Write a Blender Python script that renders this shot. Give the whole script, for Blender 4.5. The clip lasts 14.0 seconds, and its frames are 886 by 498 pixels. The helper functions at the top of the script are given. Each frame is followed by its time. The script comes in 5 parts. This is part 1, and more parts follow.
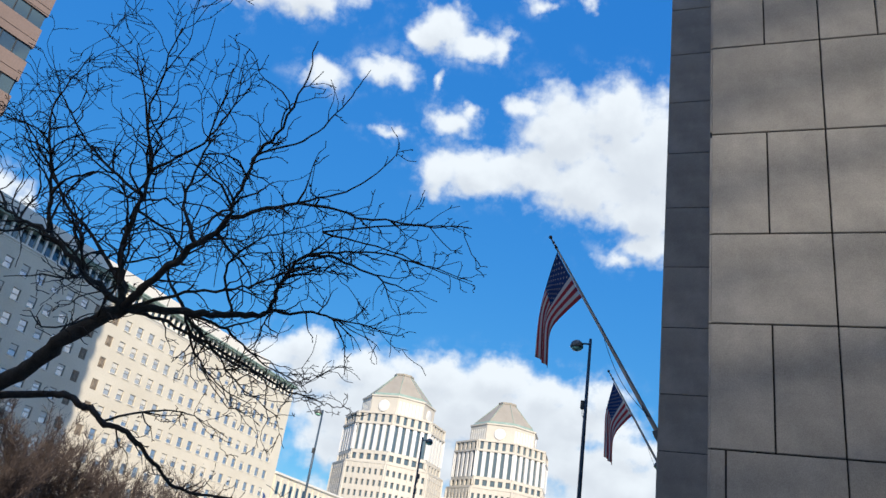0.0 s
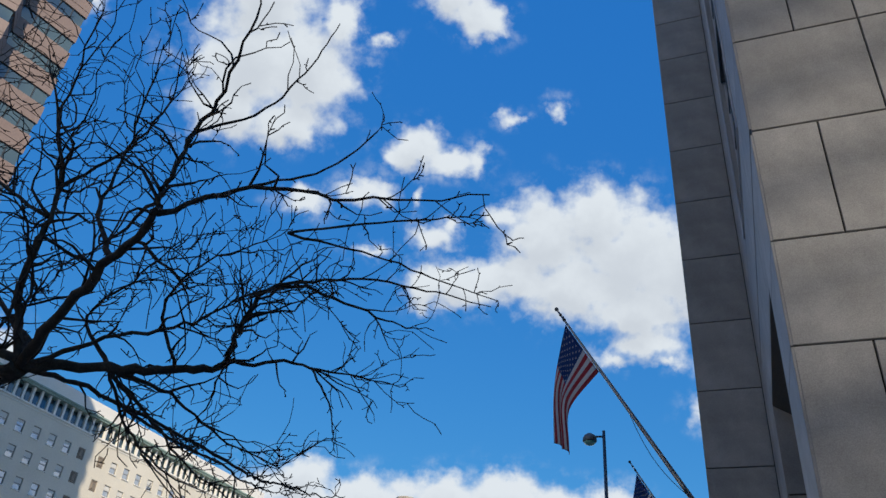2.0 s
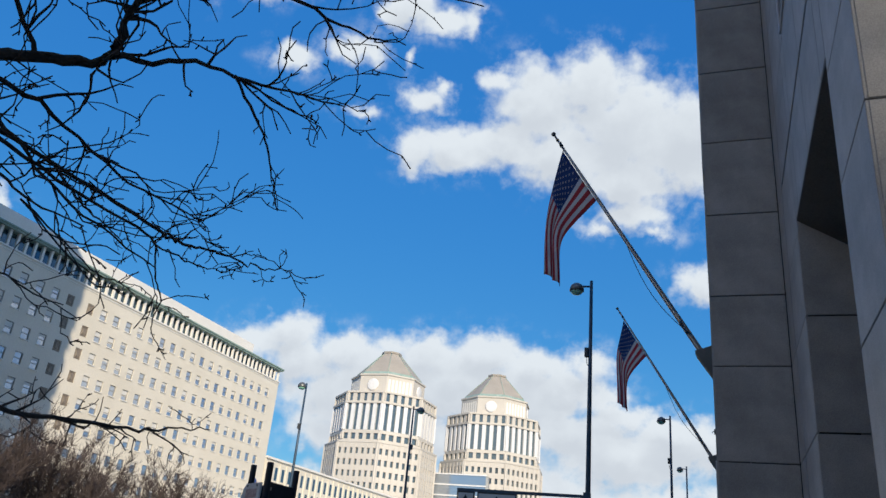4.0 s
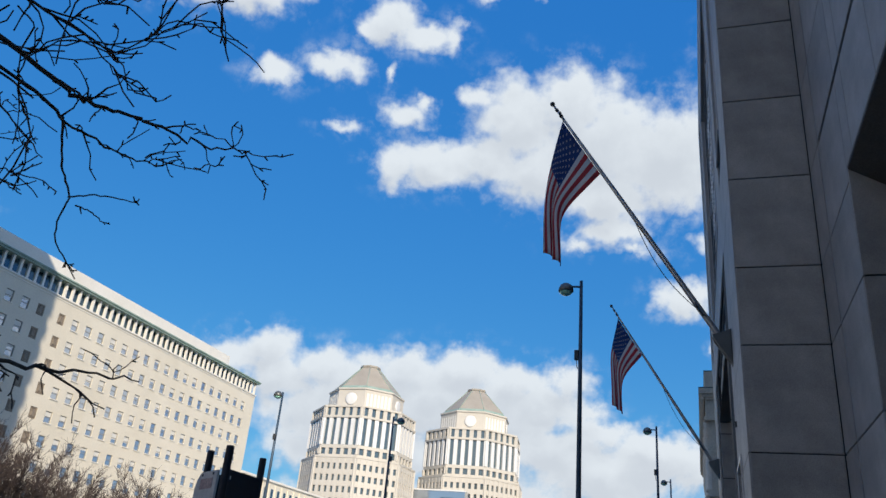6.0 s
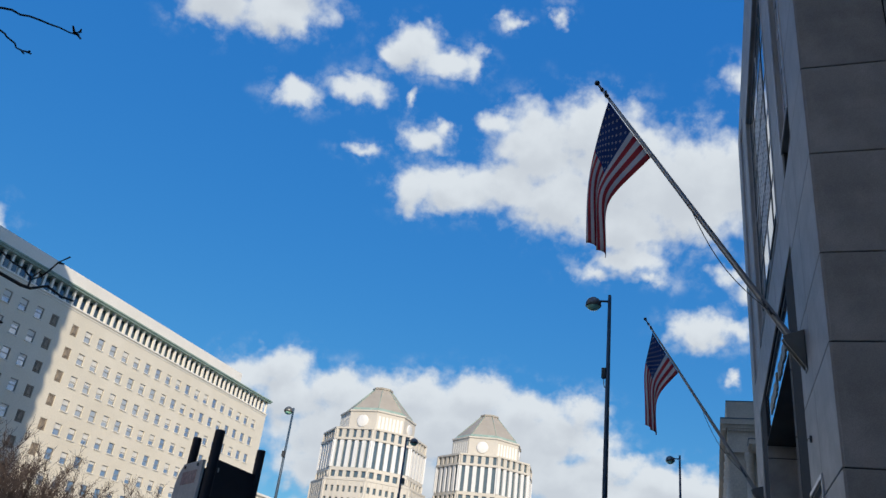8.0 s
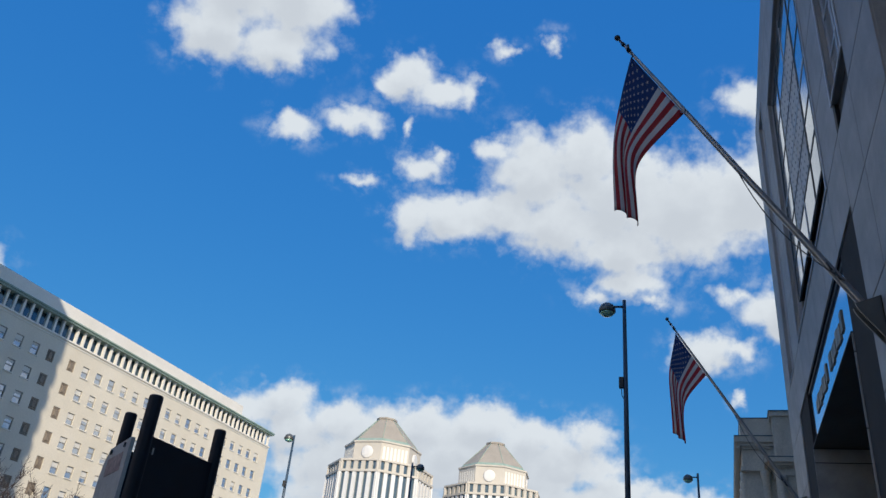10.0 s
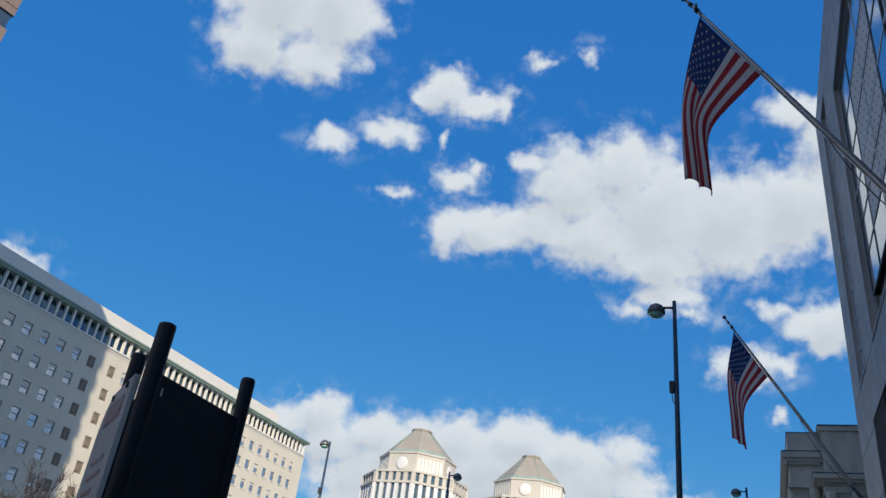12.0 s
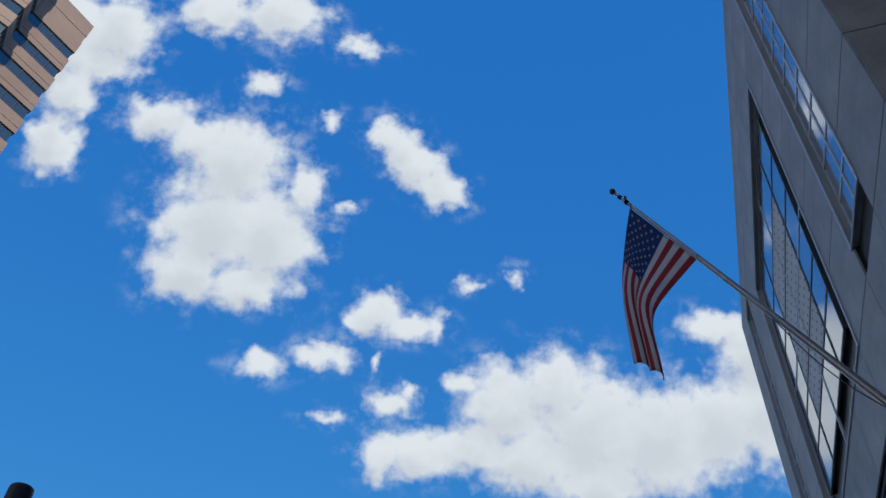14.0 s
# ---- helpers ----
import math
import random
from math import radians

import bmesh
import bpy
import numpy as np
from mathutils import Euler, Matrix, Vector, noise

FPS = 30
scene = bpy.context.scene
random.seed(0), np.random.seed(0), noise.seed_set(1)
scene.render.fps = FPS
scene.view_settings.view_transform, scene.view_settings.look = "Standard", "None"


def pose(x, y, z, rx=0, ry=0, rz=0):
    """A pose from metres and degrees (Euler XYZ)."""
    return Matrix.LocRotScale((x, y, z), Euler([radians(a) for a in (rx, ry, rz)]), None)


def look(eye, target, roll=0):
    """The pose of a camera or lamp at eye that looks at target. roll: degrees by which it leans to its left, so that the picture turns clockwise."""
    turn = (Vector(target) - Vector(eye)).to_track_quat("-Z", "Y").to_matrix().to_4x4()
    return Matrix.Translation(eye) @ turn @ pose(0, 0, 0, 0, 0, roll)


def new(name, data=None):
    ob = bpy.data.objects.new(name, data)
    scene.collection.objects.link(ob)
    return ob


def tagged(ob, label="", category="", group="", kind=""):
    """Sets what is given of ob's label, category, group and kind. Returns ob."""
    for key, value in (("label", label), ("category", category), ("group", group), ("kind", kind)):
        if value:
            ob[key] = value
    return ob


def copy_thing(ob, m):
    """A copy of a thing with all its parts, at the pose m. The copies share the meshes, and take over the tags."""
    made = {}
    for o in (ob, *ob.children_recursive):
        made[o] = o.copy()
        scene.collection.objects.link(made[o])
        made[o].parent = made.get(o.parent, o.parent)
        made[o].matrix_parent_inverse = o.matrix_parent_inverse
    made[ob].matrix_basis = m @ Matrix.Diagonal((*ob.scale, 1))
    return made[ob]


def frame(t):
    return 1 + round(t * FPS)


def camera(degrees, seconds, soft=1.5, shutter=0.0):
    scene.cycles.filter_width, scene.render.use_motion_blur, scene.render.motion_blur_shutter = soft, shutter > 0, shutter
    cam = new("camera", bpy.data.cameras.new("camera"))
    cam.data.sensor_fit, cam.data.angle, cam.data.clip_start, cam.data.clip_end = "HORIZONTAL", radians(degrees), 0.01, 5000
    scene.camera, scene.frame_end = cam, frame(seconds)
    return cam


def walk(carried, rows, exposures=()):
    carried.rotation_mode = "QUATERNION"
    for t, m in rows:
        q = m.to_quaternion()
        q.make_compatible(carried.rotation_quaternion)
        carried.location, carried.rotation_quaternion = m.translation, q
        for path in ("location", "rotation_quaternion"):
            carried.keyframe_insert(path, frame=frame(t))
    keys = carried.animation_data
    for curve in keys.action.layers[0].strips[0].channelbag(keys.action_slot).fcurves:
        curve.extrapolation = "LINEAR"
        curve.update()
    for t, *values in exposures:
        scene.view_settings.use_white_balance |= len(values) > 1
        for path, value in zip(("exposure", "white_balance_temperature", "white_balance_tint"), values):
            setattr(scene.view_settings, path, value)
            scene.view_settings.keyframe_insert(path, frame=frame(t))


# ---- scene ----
cam = camera(59.5, 14.0)


PATH = [
    (0, (1.905, -2.518, 1.616), (1.212, -0.834, 2.443), 9.4),
    (0.5, (1.7, -2.043, 1.622), (1.028, -0.354, 2.457), 7.2),
    (1, (1.423, -1.567, 1.64), (0.759, 0.117, 2.489), 7.1),
    (1.5, (1.291, -1.132, 1.642), (0.636, 0.5, 2.594), 5.2),
    (2, (1.066, -0.628, 1.687), (0.423, 0.924, 2.772), 4.8),
    (2.5, (0.976, -0.259, 1.656), (0.341, 1.262, 2.788), 4.9),
    (3, (0.76, 0.261, 1.638), (0.093, 1.883, 2.601), 5.0),
    (3.5, (0.62, 0.745, 1.616), (-0.05, 2.46, 2.397), 5.2),
    (6, (-0.171, 2.781, 1.491), (-0.769, 4.504, 2.313), 5.4),
    (6.5, (-0.566, 3.153, 1.459), (-1.322, 4.813, 2.28), 4.3),
    (7, (-0.718, 3.64, 1.498), (-1.491, 5.29, 2.322), 4.5),
    (7.5, (-0.755, 4.011, 1.5), (-1.443, 5.691, 2.339), 4.0),
    (8, (-0.907, 4.321, 1.499), (-1.541, 6.004, 2.374), 7.5),
    (10.5, (-1.676, 6.456, 1.526), (-2.306, 8.105, 2.467), 5.8),
    (11, (-1.697, 6.677, 1.467), (-2.332, 8.329, 2.399), 6.2),
    (11.5, (-1.877, 6.965, 1.484), (-2.584, 8.59, 2.412), 5.6),
    (12, (-2.171, 7.116, 1.478), (-2.885, 8.721, 2.435), 7.7),
    (12.5, (-2.348, 7.397, 1.461), (-3.055, 8.951, 2.501), 4.9),
    (13, (-2.584, 7.598, 1.476), (-3.28, 9.12, 2.57), 3.6),
    (13.5, (-2.696, 7.713, 1.496), (-3.319, 9.157, 2.732), 4.4),
    (14, (-2.51, 7.82, 1.5), (-2.987, 9.143, 2.921), 3.9),
]
walk(cam, [(t, look(eye, target, roll)) for t, eye, target, roll in PATH], [(0, 0.34), (1.0, 0.23), (2.0, 0.1), (2.5, 0.08), (3.5, 0.14), (6.0, 0.14), (7.0, 0.1), (8.0, 0.04), (10.5, 0.04), (13.0, 0.0), (14.0, 0.08)])

# ---- light ----
SUN_AZ, SUN_EL = 145.3, 27.0            # degrees clockwise from +y, degrees above the ground
world = bpy.data.worlds.new("world")
scene.world = world
world.use_nodes = True
wn = world.node_tree
wn.nodes.clear()
w_out = wn.nodes.new("ShaderNodeOutputWorld")
w_bg = wn.nodes.new("ShaderNodeBackground")
w_sky = wn.nodes.new("ShaderNodeTexSky")
w_sky.sky_type = "NISHITA"
w_sky.sun_disc = False
w_sky.sun_elevation, w_sky.sun_rotation = radians(SUN_EL), radians(SUN_AZ)
w_sky.altitude, w_sky.air_density, w_sky.dust_density, w_sky.ozone_density = 200, 1.0, 0.0, 5.0
w_bg.inputs["Strength"].default_value = 0.12
w_hue = wn.nodes.new("ShaderNodeHueSaturation")
w_hue.inputs["Saturation"].default_value = 1.30
w_flat = wn.nodes.new("ShaderNodeGamma")
w_flat.inputs["Gamma"].default_value = 0.8
wn.links.new(w_sky.outputs[0], w_flat.inputs["Color"])
wn.links.new(w_flat.outputs[0], w_hue.inputs["Color"])
w_tint = wn.nodes.new("ShaderNodeVectorMath")
w_tint.operation = "MULTIPLY_ADD"
w_tint.inputs[1].default_value, w_tint.inputs[2].default_value = (0.66, 0.76, 0.45), (0.05, 0.79, 3.44)
wn.links.new(w_hue.outputs[0], w_tint.inputs[0])
wn.links.new(w_tint.outputs[0], w_bg.inputs[0])
wn.links.new(w_bg.outputs[0], w_out.inputs[0])
sun = new("sun", bpy.data.lights.new("sun", "SUN"))
sun.data.energy, sun.data.angle, sun.data.color = 4.7, radians(0.5), (1.0, 0.88, 0.72)
sun.matrix_world = look((0, 0, 60), (-math.sin(radians(SUN_AZ)) * 60, -math.cos(radians(SUN_AZ)) * 60, 60 - 60 * math.tan(radians(SUN_EL))))


# ---- materials ----
def shader(name):
    m = bpy.data.materials.new(name)
    m.use_nodes = True
    nt = m.node_tree
    return m, nt, nt.nodes["Principled BSDF"]


def node(nt, kind, **sets):
    n = nt.nodes.new(kind)
    for key, value in sets.items():
        if key in n.inputs:
            n.inputs[key].default_value = value
    return n


def surface(name, a, b, scale=3.0, fine=60.0, rough=0.7, metal=0.0, bump=0.2, fine_amount=0.35, vary=0.0, spec=0.5):
    """A procedural surface: stains between colours a and b, fine grain over them, relief, and a little change from piece to piece."""
    m, nt, bsdf = shader(name)
    tc = nt.nodes.new("ShaderNodeTexCoord")
    big = node(nt, "ShaderNodeTexNoise", Scale=scale, Detail=6.0, Roughness=0.6)
    small = node(nt, "ShaderNodeTexNoise", Scale=fine, Detail=3.0, Roughness=0.7)
    nt.links.new(tc.outputs["Object"], big.inputs["Vector"])
    nt.links.new(tc.outputs["Object"], small.inputs["Vector"])
    ramp = nt.nodes.new("ShaderNodeMapRange")
    ramp.inputs["From Min"].default_value, ramp.inputs["From Max"].default_value = 0.3, 0.7
    nt.links.new(big.outputs["Fac"], ramp.inputs["Value"])
    mix = nt.nodes.new("ShaderNodeMix")
    mix.data_type = "RGBA"
    mix.inputs["A"].default_value, mix.inputs["B"].default_value = (*a, 1), (*b, 1)
    nt.links.new(ramp.outputs[0], mix.inputs["Factor"])
    grain = nt.nodes.new("ShaderNodeMapRange")
    grain.inputs["From Min"].default_value, grain.inputs["From Max"].default_value = 0.3, 0.7
    grain.inputs["To Min"].default_value, grain.inputs["To Max"].default_value = 1 - fine_amount, 1 + fine_amount
    nt.links.new(small.outputs["Fac"], grain.inputs["Value"])
    value = grain.outputs[0]
    if vary:
        info = nt.nodes.new("ShaderNodeObjectInfo")
        piece = nt.nodes.new("ShaderNodeMapRange")
        piece.inputs["To Min"].default_value, piece.inputs["To Max"].default_value = 1 - vary, 1 + vary
        nt.links.new(info.outputs["Random"], piece.inputs["Value"])
        mul = nt.nodes.new("ShaderNodeMath")
        mul.operation = "MULTIPLY"
        nt.links.new(value, mul.inputs[0])
        nt.links.new(piece.outputs[0], mul.inputs[1])
        value = mul.outputs[0]
    times = nt.nodes.new("ShaderNodeVectorMath")
    times.operation = "SCALE"
    nt.links.new(mix.outputs["Result"], times.inputs[0])
    nt.links.new(value, times.inputs["Scale"])
    nt.links.new(times.outputs[0], bsdf.inputs["Base Color"])
    bsdf.inputs["Roughness"].default_value, bsdf.inputs["Metallic"].default_value = rough, metal
    bsdf.inputs["Specular IOR Level"].default_value = spec
    if bump:
        relief = node(nt, "ShaderNodeBump", Strength=bump, Distance=0.01)
        nt.links.new(small.outputs["Fac"], relief.inputs["Height"])
        nt.links.new(relief.outputs[0], bsdf.inputs["Normal"])
    return m


def mirror_glass(name, tint, rough=0.03, wave=0.02, scale=0.6, lit=0.9):
    """Coated window glass: a dark body with a strong, slightly wavy reflection."""
    m, nt, bsdf = shader(name)
    tc = nt.nodes.new("ShaderNodeTexCoord")
    n = node(nt, "ShaderNodeTexNoise", Scale=scale, Detail=2.0)
    nt.links.new(tc.outputs["Object"], n.inputs["Vector"])
    relief = node(nt, "ShaderNodeBump", Strength=wave, Distance=0.2)
    nt.links.new(n.outputs["Fac"], relief.inputs["Height"])
    nt.links.new(relief.outputs[0], bsdf.inputs["Normal"])
    bsdf.inputs["Base Color"].default_value = (*tint, 1)
    bsdf.inputs["Metallic"].default_value, bsdf.inputs["Roughness"].default_value = lit, rough
    return m


GRANITE = surface("grey_granite", (0.28, 0.276, 0.266), (0.425, 0.416, 0.40), 1.7, 90, 0.55, 0, 0.15, 0.22, 0.08)
JOINT = surface("dark_joint", (0.018, 0.018, 0.018), (0.028, 0.028, 0.028), 3, 50, 0.9)
# stone darkened in its base colour to stand in for deep recess shade
SHADED_STONE = surface("shaded_recess_stone", (0.05, 0.048, 0.045), (0.08, 0.075, 0.07), 1, 40, 0.7)
CONCRETE = surface("roof_concrete", (0.24, 0.23, 0.22), (0.32, 0.31, 0.29), 0.4, 20, 0.9)
LIMESTONE = surface("limestone", (0.675, 0.62, 0.50), (0.755, 0.70, 0.58), 0.12, 4, 0.85, 0, 0.1, 0.07)
PALE_STONE = surface("pale_limestone", (0.76, 0.73, 0.65), (0.83, 0.80, 0.73), 0.2, 5, 0.85, 0, 0.1, 0.06)
TOWER_STONE = surface("tower_limestone", (0.52, 0.485, 0.425), (0.60, 0.56, 0.495), 0.1, 3, 0.8, 0, 0.1, 0.06)
WHITE_STONE = surface("white_marble", (0.66, 0.655, 0.64), (0.73, 0.725, 0.71), 0.2, 5, 0.6, 0, 0.05, 0.04)
COPPER = surface("weathered_copper_roof", (0.30, 0.27, 0.225), (0.37, 0.335, 0.285), 0.15, 3, 0.6, 0, 0.1, 0.1)
VERDIGRIS = surface("verdigris", (0.20, 0.30, 0.25), (0.33, 0.42, 0.36), 0.3, 4, 0.7)
PINK_GRANITE = surface("pink_granite", (0.21, 0.155, 0.135), (0.26, 0.195, 0.17), 0.2, 6, 0.6, 0, 0.1, 0.1)
CARVED = surface("carved_metal_panel", (0.20, 0.16, 0.12), (0.30, 0.25, 0.19), 1.2, 8, 0.7)
OLD_STONE = surface("sooty_sandstone", (0.50, 0.445, 0.365), (0.68, 0.61, 0.51), 0.25, 6, 0.9, 0, 0.2, 0.15)
GLASS_BLUE = mirror_glass("blue_coated_glass", (0.40, 0.45, 0.50), 0.06, 0.02, 0.6, 0.6)
GLASS_DARK = mirror_glass("dark_coated_glass", (0.10, 0.16, 0.20), 0.05, 0.03, 0.3, 0.7)
GLASS_SASH = mirror_glass("sash_glass", (0.46, 0.51, 0.56), 0.08, 0.05, 0.5, 0.7)
GLASS_TOWER = mirror_glass("tower_glass", (0.15, 0.20, 0.225), 0.1, 0.02, 0.3, 0.5)
FASCIA = mirror_glass("polished_blue_fascia", (0.52, 0.60, 0.74), 0.06, 0.01)
FRAME = surface("aluminium_frame", (0.52, 0.53, 0.55), (0.62, 0.63, 0.65), 2, 60, 0.4, 0.4, 0.05, 0.1)
DARK_FRAME = surface("dark_frame", (0.04, 0.045, 0.05), (0.06, 0.065, 0.07), 2, 40, 0.5)
SPANDREL = surface("white_spandrel", (0.62, 0.60, 0.56), (0.70, 0.68, 0.64), 0.8, 40, 0.6, 0, 0.05, 0.08)
BLIND = surface("window_blind", (0.66, 0.64, 0.58), (0.76, 0.74, 0.68), 0.8, 20, 0.9, 0, 0.05, 0.05)
SASH = surface("grey_sash", (0.22, 0.21, 0.19), (0.30, 0.285, 0.255), 1, 20, 0.8, 0, 0.05, 0.08)
BRONZE = surface("bronze_letters", (0.20, 0.18, 0.14), (0.30, 0.26, 0.20), 2, 40, 0.5, 0.5, 0.1, 0.2)
STEEL = surface("brushed_pole", (0.30, 0.31, 0.33), (0.42, 0.43, 0.45), 2, 40, 0.35, 0.8, 0.05, 0.15)
PAINT_DARK = surface("dark_green_paint", (0.030, 0.065, 0.11), (0.05, 0.09, 0.145), 1.5, 30, 0.45, 0.2, 0.1, 0.2)
LAMP_GREY = surface("grey_lamp_shell", (0.13, 0.14, 0.14), (0.18, 0.19, 0.19), 3, 260, 0.4, 0.5, 0.03, 0.08)
LAMP_LENS = mirror_glass("green_lamp_lens", (0.42, 0.85, 0.66), 0.12, 0.1, 8, 0.1)
BLACK = surface("black_powder_coat", (0.006, 0.009, 0.019), (0.010, 0.014, 0.027), 4, 80, 0.55, 0, 0.1, 0.2)
POSTER = surface("faded_map_sheet", (0.62, 0.60, 0.58), (0.80, 0.78, 0.76), 5, 30, 0.35, 0, 0.05, 0.12)
POSTER_INK = surface("faded_red_print", (0.48, 0.32, 0.30), (0.60, 0.48, 0.46), 6, 40, 0.4)
BARK = surface("dark_bark", (0.035, 0.028, 0.024), (0.075, 0.062, 0.052), 9, 70, 0.9, 0, 0.6, 0.35)
TWIG = surface("dark_twig", (0.030, 0.022, 0.020), (0.055, 0.042, 0.036), 20, 90, 0.85, 0, 0.2, 0.3)
BRUSH = surface("brown_bare_twigs", (0.055, 0.041, 0.038), (0.095, 0.071, 0.062), 2, 20, 0.9, 0, 0, 0.3)
ASPHALT = surface("asphalt", (0.045, 0.045, 0.047), (0.065, 0.064, 0.062), 0.3, 40, 0.9, 0, 0.3, 0.3)
# unseen paving toned for bounced light: darker by the granite, paler across the street
PAVING = surface("low_bounce_concrete", (0.22, 0.215, 0.20), (0.30, 0.29, 0.275), 0.5, 30, 0.9, 0, 0.2, 0.15)
PALE_PAVING = surface("high_bounce_concrete", (0.42, 0.41, 0.38), (0.52, 0.50, 0.47), 0.5, 30, 0.9, 0, 0.2, 0.15)


def cloth(name, colour):
    m = surface(name, tuple(c * 0.85 for c in colour), colour, 4, 300, 0.9, 0, 0.15, 0.12, 0, 0.1)
    nt = m.node_tree
    bsdf, out = nt.nodes["Principled BSDF"], nt.nodes["Material Output"]
    thin = nt.nodes.new("ShaderNodeBsdfTranslucent")
    thin.inputs["Color"].default_value = (*colour, 1)
    both = node(nt, "ShaderNodeMixShader")
    both.inputs[0].default_value = 0.5
    nt.links.new(bsdf.outputs[0], both.inputs[1])
    nt.links.new(thin.outputs[0], both.inputs[2])
    nt.links.new(both.outputs[0], out.inputs["Surface"])
    return m


CLOTH_RED = cloth("red_cloth", (0.62, 0.10, 0.12))
CLOTH_WHITE = cloth("white_cloth", (0.86, 0.85, 0.86))
CLOTH_BLUE = cloth("blue_cloth", (0.075, 0.14, 0.37))


# ---- mesh helpers ----
def box(bm, x0, y0, z0, x1, y1, z1, slot=0):
    vs = [bm.verts.new(p) for p in ((x0, y0, z0), (x1, y0, z0), (x1, y1, z0), (x0, y1, z0), (x0, y0, z1), (x1, y0, z1), (x1, y1, z1), (x0, y1, z1))]
    for f in ((3, 2, 1, 0), (4, 5, 6, 7), (0, 1, 5, 4), (1, 2, 6, 5), (2, 3, 7, 6), (3, 0, 4, 7)):
        bm.faces.new([vs[i] for i in f]).material_index = slot


def prism(bm, ring, z0, z1, ring_top=None, slot=0):
    top = ring_top or ring
    a = [bm.verts.new((x, y, z0)) for x, y in ring]
    b = [bm.verts.new((x, y, z1)) for x, y in top]
    n = len(ring)
    faces = [bm.faces.new(a[::-1]), bm.faces.new(b)]
    faces += [bm.faces.new((a[i], a[(i + 1) % n], b[(i + 1) % n], b[i])) for i in range(n)]
    for f in faces:
        f.material_index = slot


def tube(bm, pts, radii, sides=8, cap=True):
    """A round bar through the points, with a radius at each."""
    rings = []
    up = Vector((0.3, 0.2, 1)).normalized()
    for i, p in enumerate(pts):
        p = Vector(p)
        d = Vector(pts[min(i + 1, len(pts) - 1)]) - Vector(pts[max(i - 1, 0)])
        d.normalize()
        u = d.cross(up)
        if u.length < 1e-3:
            u = d.cross(Vector((1, 0, 0)))
        u.normalize()
        v = d.cross(u)
        rings.append([bm.verts.new(p + (u * math.cos(k * math.tau / sides) + v * math.sin(k * math.tau / sides)) * radii[i]) for k in range(sides)])
    for a, b in zip(rings, rings[1:]):
        for k in range(sides):
            bm.faces.new((a[k], a[(k + 1) % sides], b[(k + 1) % sides], b[k])).smooth = True
    if cap:
        bm.faces.new(rings[0][::-1])
        bm.faces.new(rings[-1])


def lathe(bm, profile, sides=20, slot=0):
    """A turned solid from (radius, z) pairs round the z axis."""
    rings = [[bm.verts.new((r * math.cos(k * math.tau / sides), r * math.sin(k * math.tau / sides), z)) for k in range(sides)] for r, z in profile]
    for a, b in zip(rings, rings[1:]):
        for k in range(sides):
            f = bm.faces.new((a[k], a[(k + 1) % sides], b[(k + 1) % sides], b[k]))
            f.smooth, f.material_index = True, slot
    bm.faces.new(rings[0][::-1]).material_index = slot
    bm.faces.new(rings[-1]).material_index = slot


def mesh_of(name, bm, *mats):
    me = bpy.data.meshes.new(name)
    bmesh.ops.recalc_face_normals(bm, faces=bm.faces)
    bm.to_mesh(me)
    bm.free()
    for m in mats:
        me.materials.append(m)
    return me


def part(name, bm, material, parent, label=""):
    mats = material if isinstance(material, tuple) else (material,)
    ob = new(name, mesh_of(name, bm, *mats))
    ob.parent = parent
    if label:
        ob["label"] = label
    return ob


def piece(name, me, parent, m):
    """One more object on a mesh that is there already, under its parent."""
    ob = new(name, me)
    ob.parent = parent
    ob.matrix_local = m
    return ob


def thing(name, m, label, category, group="", kind=""):
    ob = new(name)
    ob.matrix_world = m
    ob.empty_display_size = 0.2
    return tagged(ob, label, category, group, kind)


def solid(name, material, label, category, kind, *boxes):
    bm = bmesh.new()
    for b in boxes:
        box(bm, *b)
    mats = material if isinstance(material, tuple) else (material,)
    return tagged(new(name, mesh_of(name, bm, *mats)), label, category, "", kind)


# ---- ground ----
solid("ground", ASPHALT, "wide flat ground of worn grey asphalt", "ground", "structure", (-2500, -2500, -0.6, 2500, 2500, -0.15))
solid("pavement", PAVING, "pale concrete pavement beside the stone building", "pavement", "structure", (-5.4, -60, -0.145, 60, 96, 0.0))
solid("kerb", GRANITE, "grey stone kerb along the pavement", "kerb", "structure", (-5.62, -60, -0.149, -5.404, 96, 0.004))
solid("far_pavement", PALE_PAVING, "unseen pavement across the street, pale concrete to bounce light", "pavement", "structure", (-96, -40, -0.146, -28, 280, 0.0))

# ---- the granite building along the pavement ----
COURSES = [0.0, 1.15, 2.35, 3.63, 5.12, 6.31, 7.80, 9.25, 10.77, 12.27, 13.77, 15.27, 16.77, 18.1, 19.19]
GAP, PROUD = 0.009, 0.03
panel_meshes = {}


